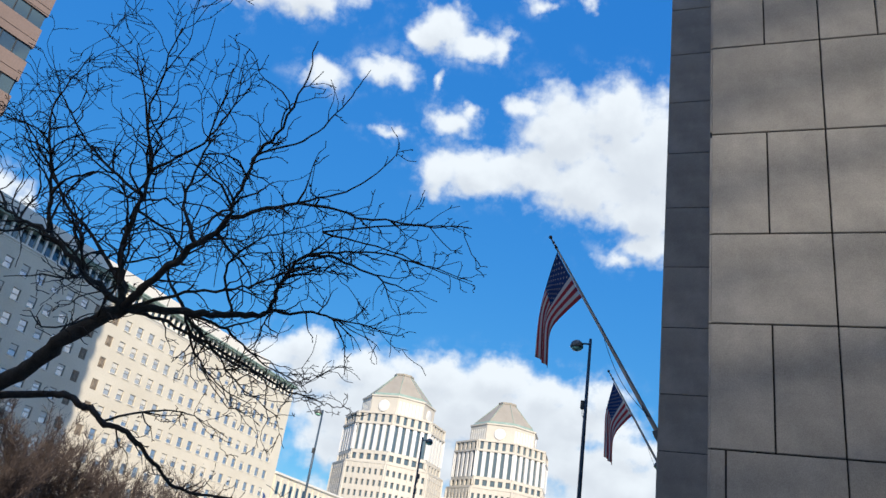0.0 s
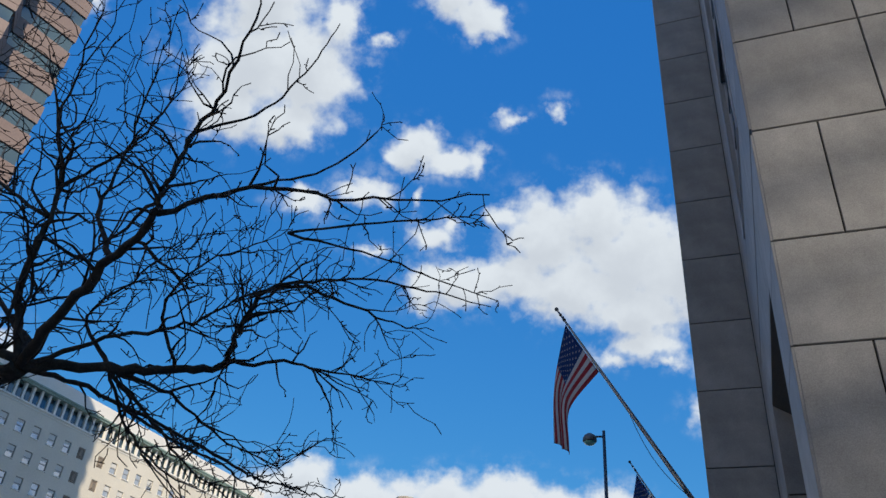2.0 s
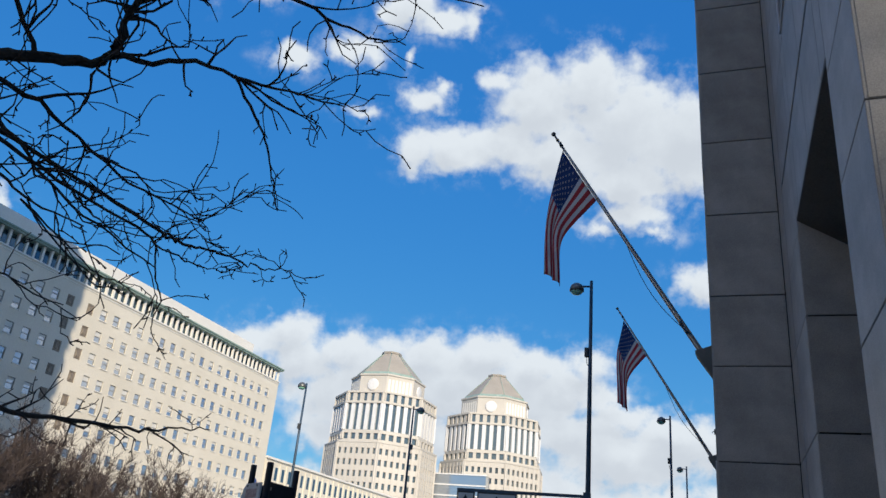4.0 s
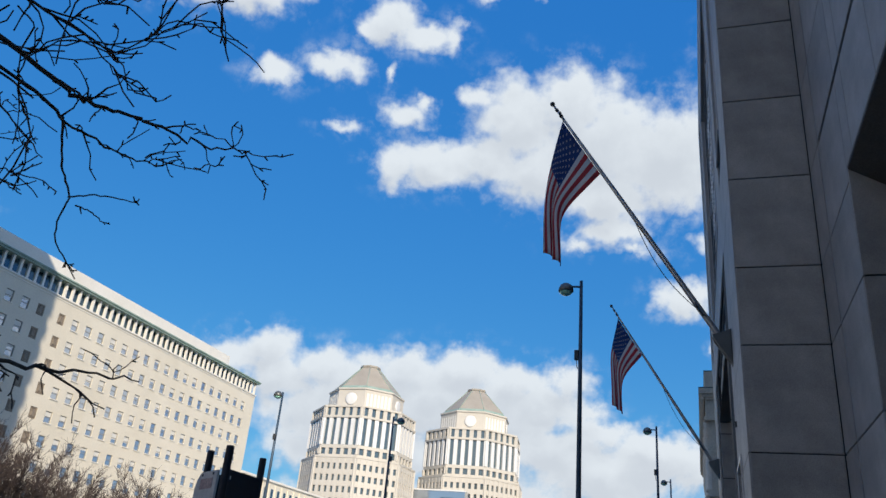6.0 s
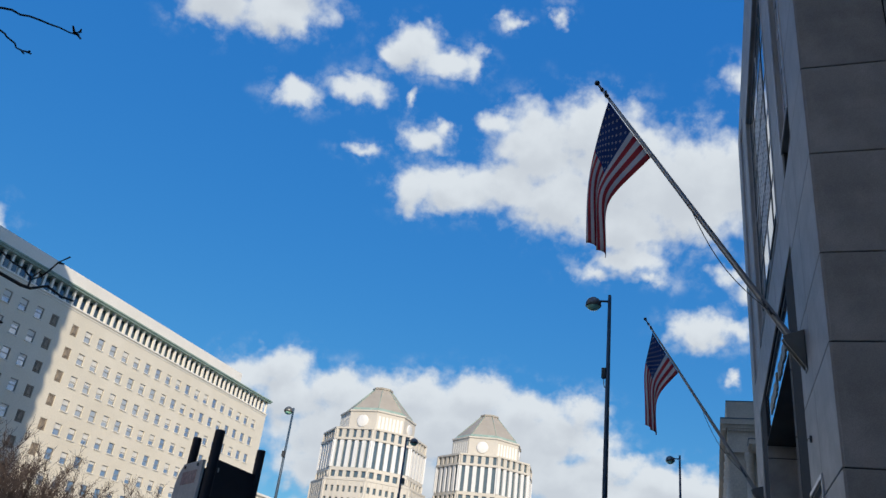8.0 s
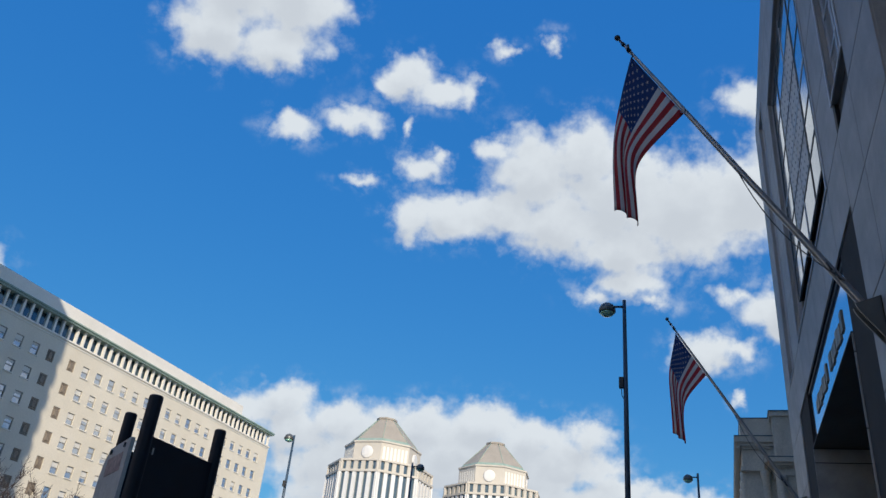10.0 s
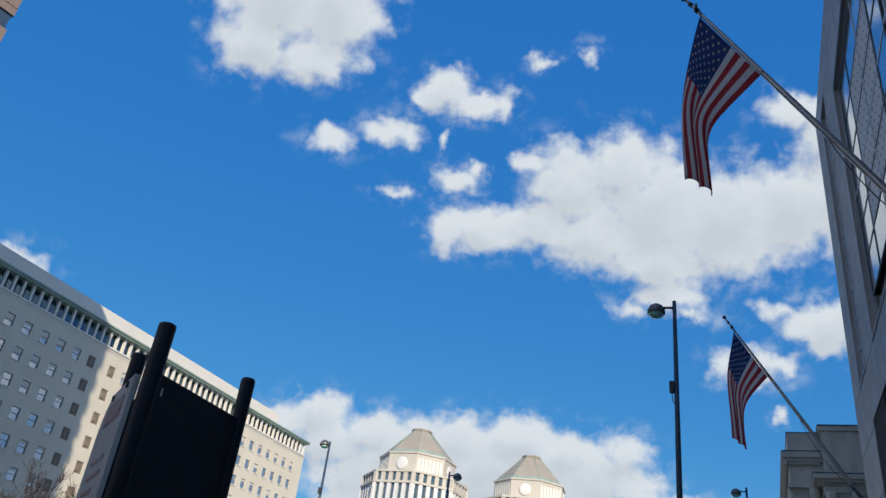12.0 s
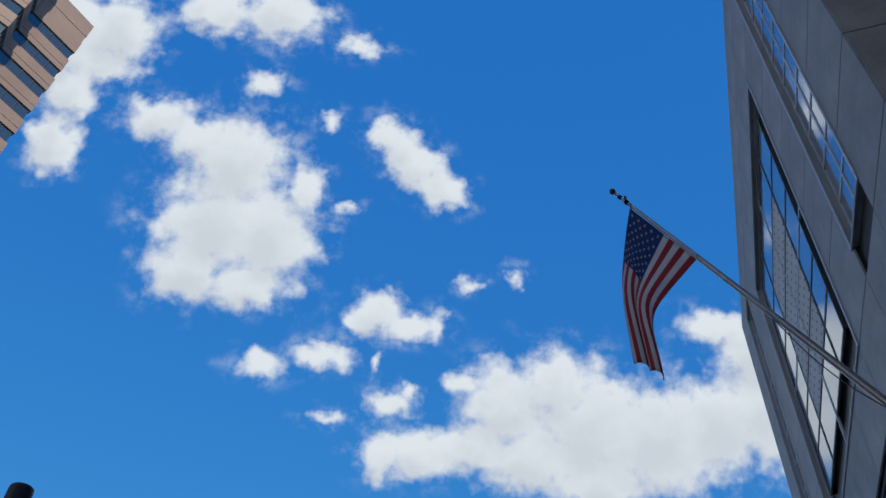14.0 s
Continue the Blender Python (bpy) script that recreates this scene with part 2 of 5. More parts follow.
def panel(parent, origin, across, out, a0, a1, z0, z1):
    """One granite slab, GAP short of its neighbours on each side; slabs of one size share a mesh."""
    w, h = round(a1 - a0 - 2 * GAP, 3), round(z1 - z0 - 2 * GAP, 3)
    if w < 0.04 or h < 0.04:
        return
    if (w, h) not in panel_meshes:
        bm = bmesh.new()
        c = 0.006
        ring = [(0, 0), (w, 0), (w, h), (0, h)]
        inner = [(c, c), (w - c, c), (w - c, h - c), (c, h - c)]
        a = [bm.verts.new((x, 0, z)) for x, z in ring]
        b = [bm.verts.new((x, PROUD - c, z)) for x, z in ring]
        d = [bm.verts.new((x, PROUD, z)) for x, z in inner]
        bm.faces.new(d)
        for lo, hi in ((a, b), (b, d)):
            for i in range(4):
                bm.faces.new((lo[i], lo[(i + 1) % 4], hi[(i + 1) % 4], hi[i]))
        bm.faces.new(a[::-1])
        panel_meshes[w, h] = mesh_of("panel", bm, GRANITE)
    o = Vector(origin) + Vector(across) * (a0 + GAP) + Vector((0, 0, z0 + GAP))
    if Vector(across).cross(Vector(out)).z < 0:
        o, across = o + Vector(across) * w, tuple(-v for v in across)
    rot = Matrix((across, out, (0, 0, 1))).transposed().to_4x4()
    piece("panel", panel_meshes[w, h], parent, parent.matrix_world.inverted() @ Matrix.Translation(o) @ rot)


def clad(parent, origin, across, out, joints, openings):
    """Slabs course by course; joints(course) gives the upright joints; openings (a0, a1, z0, z1) stay free."""
    for k, (z0, z1) in enumerate(zip(COURSES, COURSES[1:])):
        js = joints(k)
        for a0, a1 in zip(js, js[1:]):
            cuts = [(z0, z1)]
            for o0, o1, p0, p1 in openings:
                if o0 < a1 - 0.02 and o1 > a0 + 0.02:
                    cuts = [c for lo, hi in cuts for c in ((lo, min(hi, p0)), (max(lo, p1), hi)) if c[1] - c[0] > 0.05]
            for lo, hi in cuts:
                panel(parent, origin, across, out, a0, a1, lo, hi)


def backing(name, origin, across, inward, length, top, depth, openings, label):
    """The wall behind the slabs, with its openings left free, from boxes between the cut lines."""
    bm = bmesh.new()
    us = sorted({0.034, length - 0.034, *(v for o in openings for v in o[:2])})
    zs = sorted({0, top, *(v for o in openings for v in o[2:])})
    flip = Vector(across).cross(Vector(inward)).z < 0
    rot = Matrix((tuple(-v for v in across) if flip else across, inward, (0, 0, 1))).transposed().to_4x4()
    for u0, u1 in zip(us, us[1:]):
        z_start = None
        for z0, z1 in zip(zs, zs[1:]):
            free = any(o[0] <= u0 and o[1] >= u1 and o[2] <= z0 and o[3] >= z1 for o in openings)
            if not free:
                box(bm, -u1 if flip else u0, 0, z0, -u0 if flip else u1, depth, z1)
    bmesh.ops.remove_doubles(bm, verts=bm.verts, dist=1e-4)
    ob = new(name, mesh_of(name, bm, JOINT))
    ob.matrix_world = Matrix.Translation(origin) @ rot
    bpy.context.view_layer.update()
    return tagged(ob, label, "wall", "", "structure")


# projecting bay: street face at x = 0.5 from y = 14 to 30.5
BX = 0.5 + PROUD
bay_open = [(1.72, 3.04, 9.30, 18.1), (4.65, 11.55, 9.30, 16.55), (13.46, 14.78, 9.30, 18.1), (4.62, 11.58, 0.0, 7.97), (1.72, 3.04, 1.2, 3.85), (13.46, 14.78, 1.2, 3.85)]
bay_wall = backing("wall_street", (BX, 14.0, 0), (0, 1, 0), (1, 0, 0), 16.5, 19.15, 0.45, bay_open, "grey granite slab wall with recessed window bays")
wall_return = backing("wall_return", (BX + 0.45, 14.0 + PROUD, 0), (1, 0, 0), (0, 1, 0), 0.75, 19.15, 0.45, [], "grey granite return wall of the projecting bay")
inner_open = [(1.35, 4.95, 0.0, 6.50), (1.75, 4.55, 9.40, 16.55)]
inner_wall = backing("wall_inner", (1.67 + PROUD, 6.65, 0), (0, 1, 0), (1, 0, 0), 7.35, 19.15, 0.45, inner_open, "grey granite slab wall with a tall doorway opening")
end_wall = backing("wall_end", (1.67 + PROUD + 0.45, 6.65 + PROUD, 0), (1, 0, 0), (0, 1, 0), 10.0, 19.15, 0.45, [], "large grey granite slabs with dark open joints")
far_wall = backing("wall_far_end", (BX + 0.45, 30.5 - PROUD, 0), (1, 0, 0), (0, -1, 0), 12.0, 19.15, 0.45, [], "grey granite end wall of the bay")
# hidden block, its height added to keep the sun off the pavement side
solid("main_block", CONCRETE, "unseen tall plain grey block added behind the granite wings as sun blocker", "building", "structure", (12.2, -2, -0.1, 60, 90, 52))
solid("roof_slab", CONCRETE, "flat concrete roof of the granite wings", "roof", "structure", (1.0, 14.5, 18.6, 12.2, 30.0, 18.9), (2.2, 7.2, 18.6, 12.2, 14.5, 18.9))


def recessed_bay(name, x, y0, y1, z0, z1, cols, rows, blank, label, depth=0.05, ring=False):
    """A window bay set back in the wall: frame, mullions, transoms, panes, and pale dotted panels in the blank cells."""
    top = thing(name, pose(x + depth, y0, z0), label, "window", kind="structure")
    w, h = y1 - y0, z1 - z0
    bm = bmesh.new()
    for b in ((0, 0, 0, 0.1, 0.07, h), (0, w - 0.07, 0, 0.1, w, h), (0, 0.07, 0, 0.1, w - 0.07, 0.07), (0, 0.07, h - 0.07, 0.1, w - 0.07, h)):
        box(bm, *b)
    part("window_frame", bm, FRAME, top)
    reach = -depth - PROUD + 0.006
    for b in ((reach, 0.0, h - 0.025, -0.002, w, h), (reach, w - 0.025, 0, -0.002, w, h - 0.027), (reach, 0, 0, -0.002, 0.025, h - 0.027)):
        bm = bmesh.new()
        box(bm, *b)
        part("lining", bm, GRANITE, top)
    for b in ((-0.055, -0.055, 0.0, h + 0.055), (w, -0.055, w + 0.055, h + 0.055), (0.0, h, w, h + 0.055), (0.0, -0.055, w, -0.042)):      # pale metal edge round the opening
        bm = bmesh.new()
        box(bm, reach - 0.03, b[0], b[1], reach - 0.008, b[2], b[3])
        part("trim", bm, FRAME, top, "pale metal edge")
    sill = bmesh.new()
    box(sill, reach - 0.03, 0, -0.04, 0.1, w, 0.0)
    part("window_sill", sill, GRANITE, top)
    us = [0.07 + (w - 0.14) * c for c in cols]
    zs = [0.07 + (h - 0.14) * c for c in rows]
    if ring:                                              # an open shadow gap runs round the glazed screen
        for name, b, mat in (("reveal", (0.1, 0.0, h - 0.03, 0.15, w, h), GRANITE), ("reveal", (0.1, w - 0.03, 0.0, 0.15, w, h - 0.032), GRANITE), ("reveal", (0.1, 0.0, 0.0, 0.15, 0.03, h - 0.032), GRANITE),
                             ("gap_back", (0.152, 0.0, 0.0, 0.19, w, h), GRANITE),
                             ("screen_side", (0.05, us[1], zs[1], 0.15, us[1] + 0.03, zs[-2]), DARK_FRAME), ("screen_side", (0.05, us[-2] - 0.03, zs[1], 0.15, us[-2], zs[-2]), DARK_FRAME),
                             ("screen_side", (0.05, us[1] + 0.032, zs[-2] - 0.03, 0.15, us[-2] - 0.032, zs[-2]), DARK_FRAME)):
            bm = bmesh.new()
            box(bm, *b)
            part(name, bm, mat, top)
    for i, u in enumerate(us[1:-1]):
        bm = bmesh.new()
        through_gap = not ring or abs(cols[i + 1] - 0.5) < 0.01
        box(bm, 0.004, u - 0.025, 0.07 if through_gap else zs[1], 0.05, u + 0.025, h - 0.07 if through_gap else zs[-2])
        part("mullion", bm, FRAME if (ring and through_gap) or w < 2 else DARK_FRAME, top)
    for i, z in enumerate(zs[1:-1]):
        bm = bmesh.new()
        thick = 0.09 if abs(rows[i + 1] - 0.5) < 0.01 and w > 2 else 0.025
        if ring and thick > 0.05:
            thick = 0.035
        u0, u1 = (us[1], us[-2]) if ring and thick < 0.03 else (0.07, w - 0.07)
        box(bm, -0.05 if thick > 0.05 else 0.008, u0, z - thick, 0.048, u1, z + thick)
        part("transom", bm, FRAME if (ring and thick > 0.03) or w < 2 else DARK_FRAME, top)
    for i, (u0, u1) in enumerate(zip(us, us[1:])):
        for k, (a, b) in enumerate(zip(zs, zs[1:])):
            if ring and (i in (0, len(us) - 2) or k in (0, len(zs) - 2)):
                continue
            bm = bmesh.new()
            box(bm, 0.02, u0, a, 0.04, u1, b)
            if (i, k) in blank:
                p = part("spandrel", bm, SPANDREL, top, "white panel with rows of dark dots")
                dots = bmesh.new()
                nu, nz = max(2, round((u1 - u0) / 0.28)), max(2, round((b - a) / 0.34))
                for c in range(nu):
                    for r in range(nz):
                        y, z = u0 + (c + 0.5) * (u1 - u0) / nu, a + (r + 0.5) * (b - a) / nz
                        box(dots, 0.014, y - 0.022, z - 0.022, 0.022, y + 0.022, z + 0.022)
                part("dots", dots, DARK_FRAME, p)
            else:
                part("pane", bm, GLASS_BLUE, top)
    return top


blank_cells = {(i, k) for i in (2, 3) for k in (2, 3, 4, 5)}
recessed_bay("window_1", BX, 18.65, 25.55, 9.30, 16.55, [0, .10, .27, .5, .75, .965, 1], [0, .115, .25, .375, .5, .64, .80, .97, 1], blank_cells, "large recessed window bay with blue glass and white dotted panels", ring=True)
recessed_bay("window_2", BX, 15.72, 17.04, 9.87, 18.1, [0, .5, 1], [k / 10 for k in range(11)], set(), "narrow tall recessed slot of blue glass windows")
recessed_bay("window_3", BX, 27.46, 28.78, 9.30, 18.1, [0, .5, 1], [k / 10 for k in range(11)], set(), "narrow tall recessed slot of blue glass windows")
recessed_bay("window_4", 1.67 + PROUD, 8.40, 11.20, 9.40, 16.55, [0, .25, .5, .75, 1], [k / 8 for k in range(9)], {(i, k) for i in (1, 2) for k in (2, 3, 4, 5)}, "recessed window bay with blue glass and white dotted panels")
recessed_bay("window_5", BX, 15.72, 17.04, 1.2, 3.85, [0, .5, 1], [0, .5, 1], set(), "small recessed ground floor window in granite")
recessed_bay("window_6", BX, 27.46, 28.78, 1.2, 3.85, [0, .5, 1], [0, .5, 1], set(), "small recessed ground floor window in granite")
# the sill reuses the darkened recess colour
solid("slot_sill", SHADED_STONE, "sloped stone sill below the window slot, in the dark recess colour", "sill", "structure", (BX + 0.06, 15.72, 9.302, BX + 0.3, 17.04, 9.866))


def portal(name, x, y0, y1, top, depth, label, splay=0.0):
    """A deep entrance recess: soffit, two jambs and back wall with slab joints."""
    ob = thing(name, pose(x, y0, 0), label, "entrance", kind="structure")
    w = y1 - y0
    bm = bmesh.new()
    # soffits and back wall carry the recess shade in their colour; jambs stay granite
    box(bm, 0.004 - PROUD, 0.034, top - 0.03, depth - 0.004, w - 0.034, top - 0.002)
    part("soffit", bm, SHADED_STONE, ob)
    if splay:                                             # the soffit slopes down behind its front edge
        bm = bmesh.new()
        rim = [(0.006 - PROUD, top - 0.034), (0.7, top - 0.034), (0.7, top - 0.034 - splay)]
        sides = [[bm.verts.new((px, py, pz)) for px, pz in rim] for py in (0.036, w - 0.036)]
        bm.faces.new(sides[0]), bm.faces.new(sides[1][::-1])
        for k in range(3):
            bm.faces.new((sides[0][k], sides[1][k], sides[1][(k + 1) % 3], sides[0][(k + 1) % 3]))
        part("sloped_soffit", bm, SHADED_STONE, ob)
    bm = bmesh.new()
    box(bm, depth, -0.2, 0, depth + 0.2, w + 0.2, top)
    part("back_wall", bm, SHADED_STONE, ob)
    zs = [z for z in COURSES if z < top - 0.2] + [top - 0.03]
    for y, sign in ((w, 1), (0, -1)):
        for z0, z1 in zip(zs, zs[1:]):
            bm = bmesh.new()
            ya, yb = (y - 0.03, y - 0.002) if sign > 0 else (y + 0.002, y + 0.03)
            box(bm, 0.004 - PROUD, ya, z0 + 0.012, depth - 0.004, yb, z1 - 0.012)
            part("jamb_slab", bm, GRANITE, ob)
    return ob


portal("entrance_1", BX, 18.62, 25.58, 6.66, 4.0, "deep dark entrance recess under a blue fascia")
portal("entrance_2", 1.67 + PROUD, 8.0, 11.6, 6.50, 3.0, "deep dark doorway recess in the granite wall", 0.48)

# fascia over the entrance, with lettering that cannot be made out
fascia = thing("sign", pose(BX + 0.05, 18.64, 6.66), "polished blue fascia with worn bronze lettering above the entrance", "sign")
bm = bmesh.new()
box(bm, 0, 0, 0, 0.18, 6.92, 1.22)
part("board", bm, FASCIA, fascia)
bm = bmesh.new()
box(bm, -0.02, 0.0, 1.225, 0.2, 6.92, 1.30)
part("top_groove", bm, DARK_FRAME, fascia)
for word, (u0, u1) in enumerate(((1.0, 3.15), (3.6, 5.9))):
    n = 6 if word == 0 else 7
    for i in range(n):
        bm = bmesh.new()
        a = u0 + (u1 - u0) * i / n
        box(bm, -0.022, a, 0.44 - 0.04 * (i % 3 == 1), -0.002, a + (u1 - u0) / n * (0.66 + 0.2 * (i % 2)), 0.70 + 0.05 * (i % 3 == 2) if i else 0.80)
        part("letter_bar", bm, BRONZE, fascia)

small = thing("wall_fitting", pose(BX - PROUD, 16.47, 4.55), "small dark metal fitting on the granite wall", "fitting")
bm = bmesh.new()
box(bm, -0.03, -0.025, -0.045, 0.0, 0.025, 0.045)
part("plate", bm, DARK_FRAME, small)
bm = bmesh.new()
tube(bm, [(-0.03, 0, 0.01), (-0.055, 0, 0.0), (-0.06, 0, -0.025)], [0.007, 0.007, 0.007], 6)
part("hook", bm, DARK_FRAME, small)

# unseen pale stone block across the street, behind the walk, added to bounce sunlight
rear = thing("pale_block", pose(-42, -80, 0), "unseen plain pale stone block added across the street to bounce sunlight", "building")
bm = bmesh.new()
box(bm, -20, 0, -0.1, 0, 66, 30)
part("wall", bm, OLD_STONE, rear)
bm = bmesh.new()
box(bm, -20.3, -0.3, 30.002, 0.3, 66.3, 30.8)
part("cornice", bm, PALE_STONE, rear)
bm = bmesh.new()
box(bm, -0.1, -0.9, 0, 0.05, 0.9, 2.0)
rear_window = mesh_of("window", bm, GLASS_SASH)
for k in range(12):
    for z in (4, 8, 12, 16, 20, 24):
        piece("window", rear_window, rear, pose(0, 4 + 4.9 * k, z))

# unseen dark office block closing the street, added to dim the -y granite faces
office = thing("office_block", pose(-16, -48, 0), "unseen dark brown block added behind the walk to cut skylight", "building")
bm = bmesh.new()
box(bm, 0, 0, -0.1, 40, 18, 66)
part("wall", bm, CARVED, office)
bm = bmesh.new()
box(bm, -2.0, 0, 0, 2.0, 0.12, 1.8)
office_window = mesh_of("window", bm, GLASS_DARK)
for k in range(7):
    for z in range(3, 64, 4):
        piece("window", office_window, office, pose(5 + 5 * k, 17.95, z))

# far unseen tower on the sun's side, added as a slotted sun blocker
twin = thing("twin_tower", pose(113.8, -164.4, 0, 0, 0, 34.7), "unseen far dark two-winged blocker with a slatted slot for the sun", "tower")
for name, b in (("wing", (-6, -12, -0.1, 4.7, 0, 140)), ("wing", (8.2, -12, -0.1, 24, 0, 140)), ("link", (4.702, -10, 0.0, 8.198, -2, 100)), ("link", (4.702, -10, 128, 8.198, -2, 140))):
    bm = bmesh.new()
    box(bm, *b)
    part(name, bm, CARVED, twin)
# slat widths set how much sun reaches each height of the granite end wall
for k in range(21):
    bm = bmesh.new()
    wide = 1.04 if k < 7 else 0.5 if k in (13, 14) else 0.94 if k in (10, 11) else 0.8
    box(bm, 4.702, -2, 100.6 + 1.3 * k, 8.198, -1.8, 100.6 + 1.3 * k + wide)
    part("sun_slat", bm, CARVED, twin)


# ---- flags on slanting poles ----
def drape(a, b, seed, lean):
    """A place on the hanging cloth. a: 0 at the upper corner of the pole's sleeve to 1 at the lower, b: 0 at the pole to 1 at the fly."""
    hoist = Vector((-0.505, 0, 0.863)) * (5.54 - 1.53 * a) + Vector((-0.02, 0, -0.05))
    bend = Vector((-3.14 + 0.27 * a + 0.4 * lean, 0, 3.58 - 1.02 * a))
    fly = Vector((-3.16 + 0.30 * a + lean * (0.6 + 0.4 * a), 0, 1.74 - 0.28 * a))      # the fly's edge gathers into a narrow tail
    p = hoist * (1 - b) ** 3 + bend * 3 * b * (1 - b) + fly * b ** 3
    open_up = min(1.0, 1.6 * b)
    wave = a * 13.0 + seed + b * 1.3
    p.y = open_up * (0.03 + 0.02 * b) * math.sin(wave) + 0.06 * math.sin(4.0 * b + 1.6 * a + seed) * open_up
    p.x += 0.035 * open_up * b * math.cos(wave) + 0.035 * math.sin(6.0 * b + seed + 2 * a) * b
    return p


def flag_on_pole(y, seed, lean, label):
    ob = thing("flag_on_pole", pose(0.32, y, 6.0), label, "flag", "flags on the granite wall")
    pole = Vector((-0.505, 0, 0.863))
    bm = bmesh.new()
    tube(bm, [pole * s for s in (-0.35, 0, 2.0, 4.0, 5.6, 5.93)], [0.055, 0.055, 0.048, 0.038, 0.027, 0.024], 14)
    part("pole", bm, STEEL, ob, "brushed grey metal pole")
    bm = bmesh.new()
    bmesh.ops.create_uvsphere(bm, u_segments=14, v_segments=10, radius=0.052, matrix=Matrix.Translation(pole * 6.02))
    tube(bm, [pole * 5.93, pole * 5.99], [0.02, 0.02], 8)
    part("finial", bm, DARK_FRAME, ob, "dark ball finial")
    for s, r in ((5.62, 0.04), (5.8, 0.036)):
        bm = bmesh.new()
        tube(bm, [pole * s, pole * (s + 0.05)], [r, r], 10)
        part("collar", bm, DARK_FRAME, ob)
    bm = bmesh.new()
    box(bm, -5.66 * 0.505 - 0.02, -0.11, 5.66 * 0.863 - 0.05, -5.66 * 0.505 + 0.02, -0.03, 5.66 * 0.863 + 0.03)
    part("pulley", bm, DARK_FRAME, ob)
    bm = bmesh.new()
    ring = [(0.18, 0.12), (-0.13, 0.02), (-0.10, -0.07), (0.18, -0.50)]
    for side in (-0.10, 0.07):
        a = [bm.verts.new((x, side, z)) for x, z in ring]
        b = [bm.verts.new((x, side + 0.03, z)) for x, z in ring]
        bm.faces.new(a), bm.faces.new(b[::-1])
        for i in range(4):
            bm.faces.new((a[i], b[i], b[(i + 1) % 4], a[(i + 1) % 4]))
    box(bm, 0.165, -0.10, -0.50, 0.181, 0.10, 0.12)
    part("bracket", bm, LAMP_GREY, ob, "grey triangular steel wall bracket")
    bm = bmesh.new()
    sag = [pole * 5.62 + Vector((0, -0.08, 0))]
    for k in range(1, 12):
        f = k / 11
        s = 2.9 - 2.5 * f
        sag.append(pole * s + Vector((-0.10 * math.sin(f * math.pi), -0.09, -0.20 * math.sin(f * math.pi))))
    tube(bm, sag[1:], [0.008] * 11, 5)
    part("halyard", bm, DARK_FRAME, ob, "thin dark halyard rope")
    bm = bmesh.new()
    for s in (0.45, 0.62):
        tube(bm, [pole * s + Vector((-0.02, -0.07, 0.0)), pole * s + Vector((-0.03, -0.14, -0.05)), pole * (s + 0.1) + Vector((-0.02, -0.09, 0))], [0.016] * 3, 6)
    part("cleat", bm, DARK_FRAME, ob)
    # the cloth: thirteen stripes and the blue field, each in its own faces
    na, nb = 52, 48
    bm = bmesh.new()
    grid = [[bm.verts.new(drape(i / na, k / nb, seed, lean)) for k in range(nb + 1)] for i in range(na + 1)]
    for i in range(na):
        for k in range(nb):
            f = bm.faces.new((grid[i][k], grid[i][k + 1], grid[i + 1][k + 1], grid[i + 1][k]))
            stripe = i // 4
            f.material_index = 2 if stripe < 7 and k < 19 else stripe % 2
            f.smooth = True
    flag = part("flag", bm, (CLOTH_RED, CLOTH_WHITE, CLOTH_BLUE), ob, "red and white striped cloth with a starred blue field")
    thick = flag.modifiers.new("thickness", "SOLIDIFY")
    thick.thickness, thick.offset = 0.003, 0
    for row in range(9):
        for col in range(6 if row % 2 == 0 else 5):
            ca, cb = (row + 1) / 10 * 7 / 13, (col * 2 + 1 + row % 2) / 12 * 0.4
            pts = []
            for k in range(10):
                r = 0.032 if k % 2 == 0 else 0.013
                t = k * math.tau / 10
                pts.append(drape(ca + r * math.cos(t) / 1.53, cb + r * math.sin(t) / 2.44, seed, lean))
            n = (pts[2] - pts[0]).cross(pts[5] - pts[0]).normalized() * 0.006
            bm = bmesh.new()
            front, back = [bm.verts.new(q + n) for q in pts], [bm.verts.new(q - n) for q in pts]
            bm.faces.new(front), bm.faces.new(back[::-1])
            for k in range(10):
                bm.faces.new((front[k], back[k], back[(k + 1) % 10], front[(k + 1) % 10]))
            part("star", bm, CLOTH_WHITE, flag)
    for s in (4.0, 5.54):
        bm = bmesh.new()
        tube(bm, [pole * s + Vector((0, -0.05, 0)), pole * s + Vector((0, 0, -0.06)), pole * s + Vector((0, 0.05, 0))], [0.012] * 3, 6)
        part("clip", bm, DARK_FRAME, ob)
    return ob


flag_on_pole(16.28, 0.6, 0.06, "striped flag hanging limp from a slanting metal wall pole")
flag_on_pole(28.33, 2.3, 0.22, "striped flag hanging limp from a farther slanting pole")


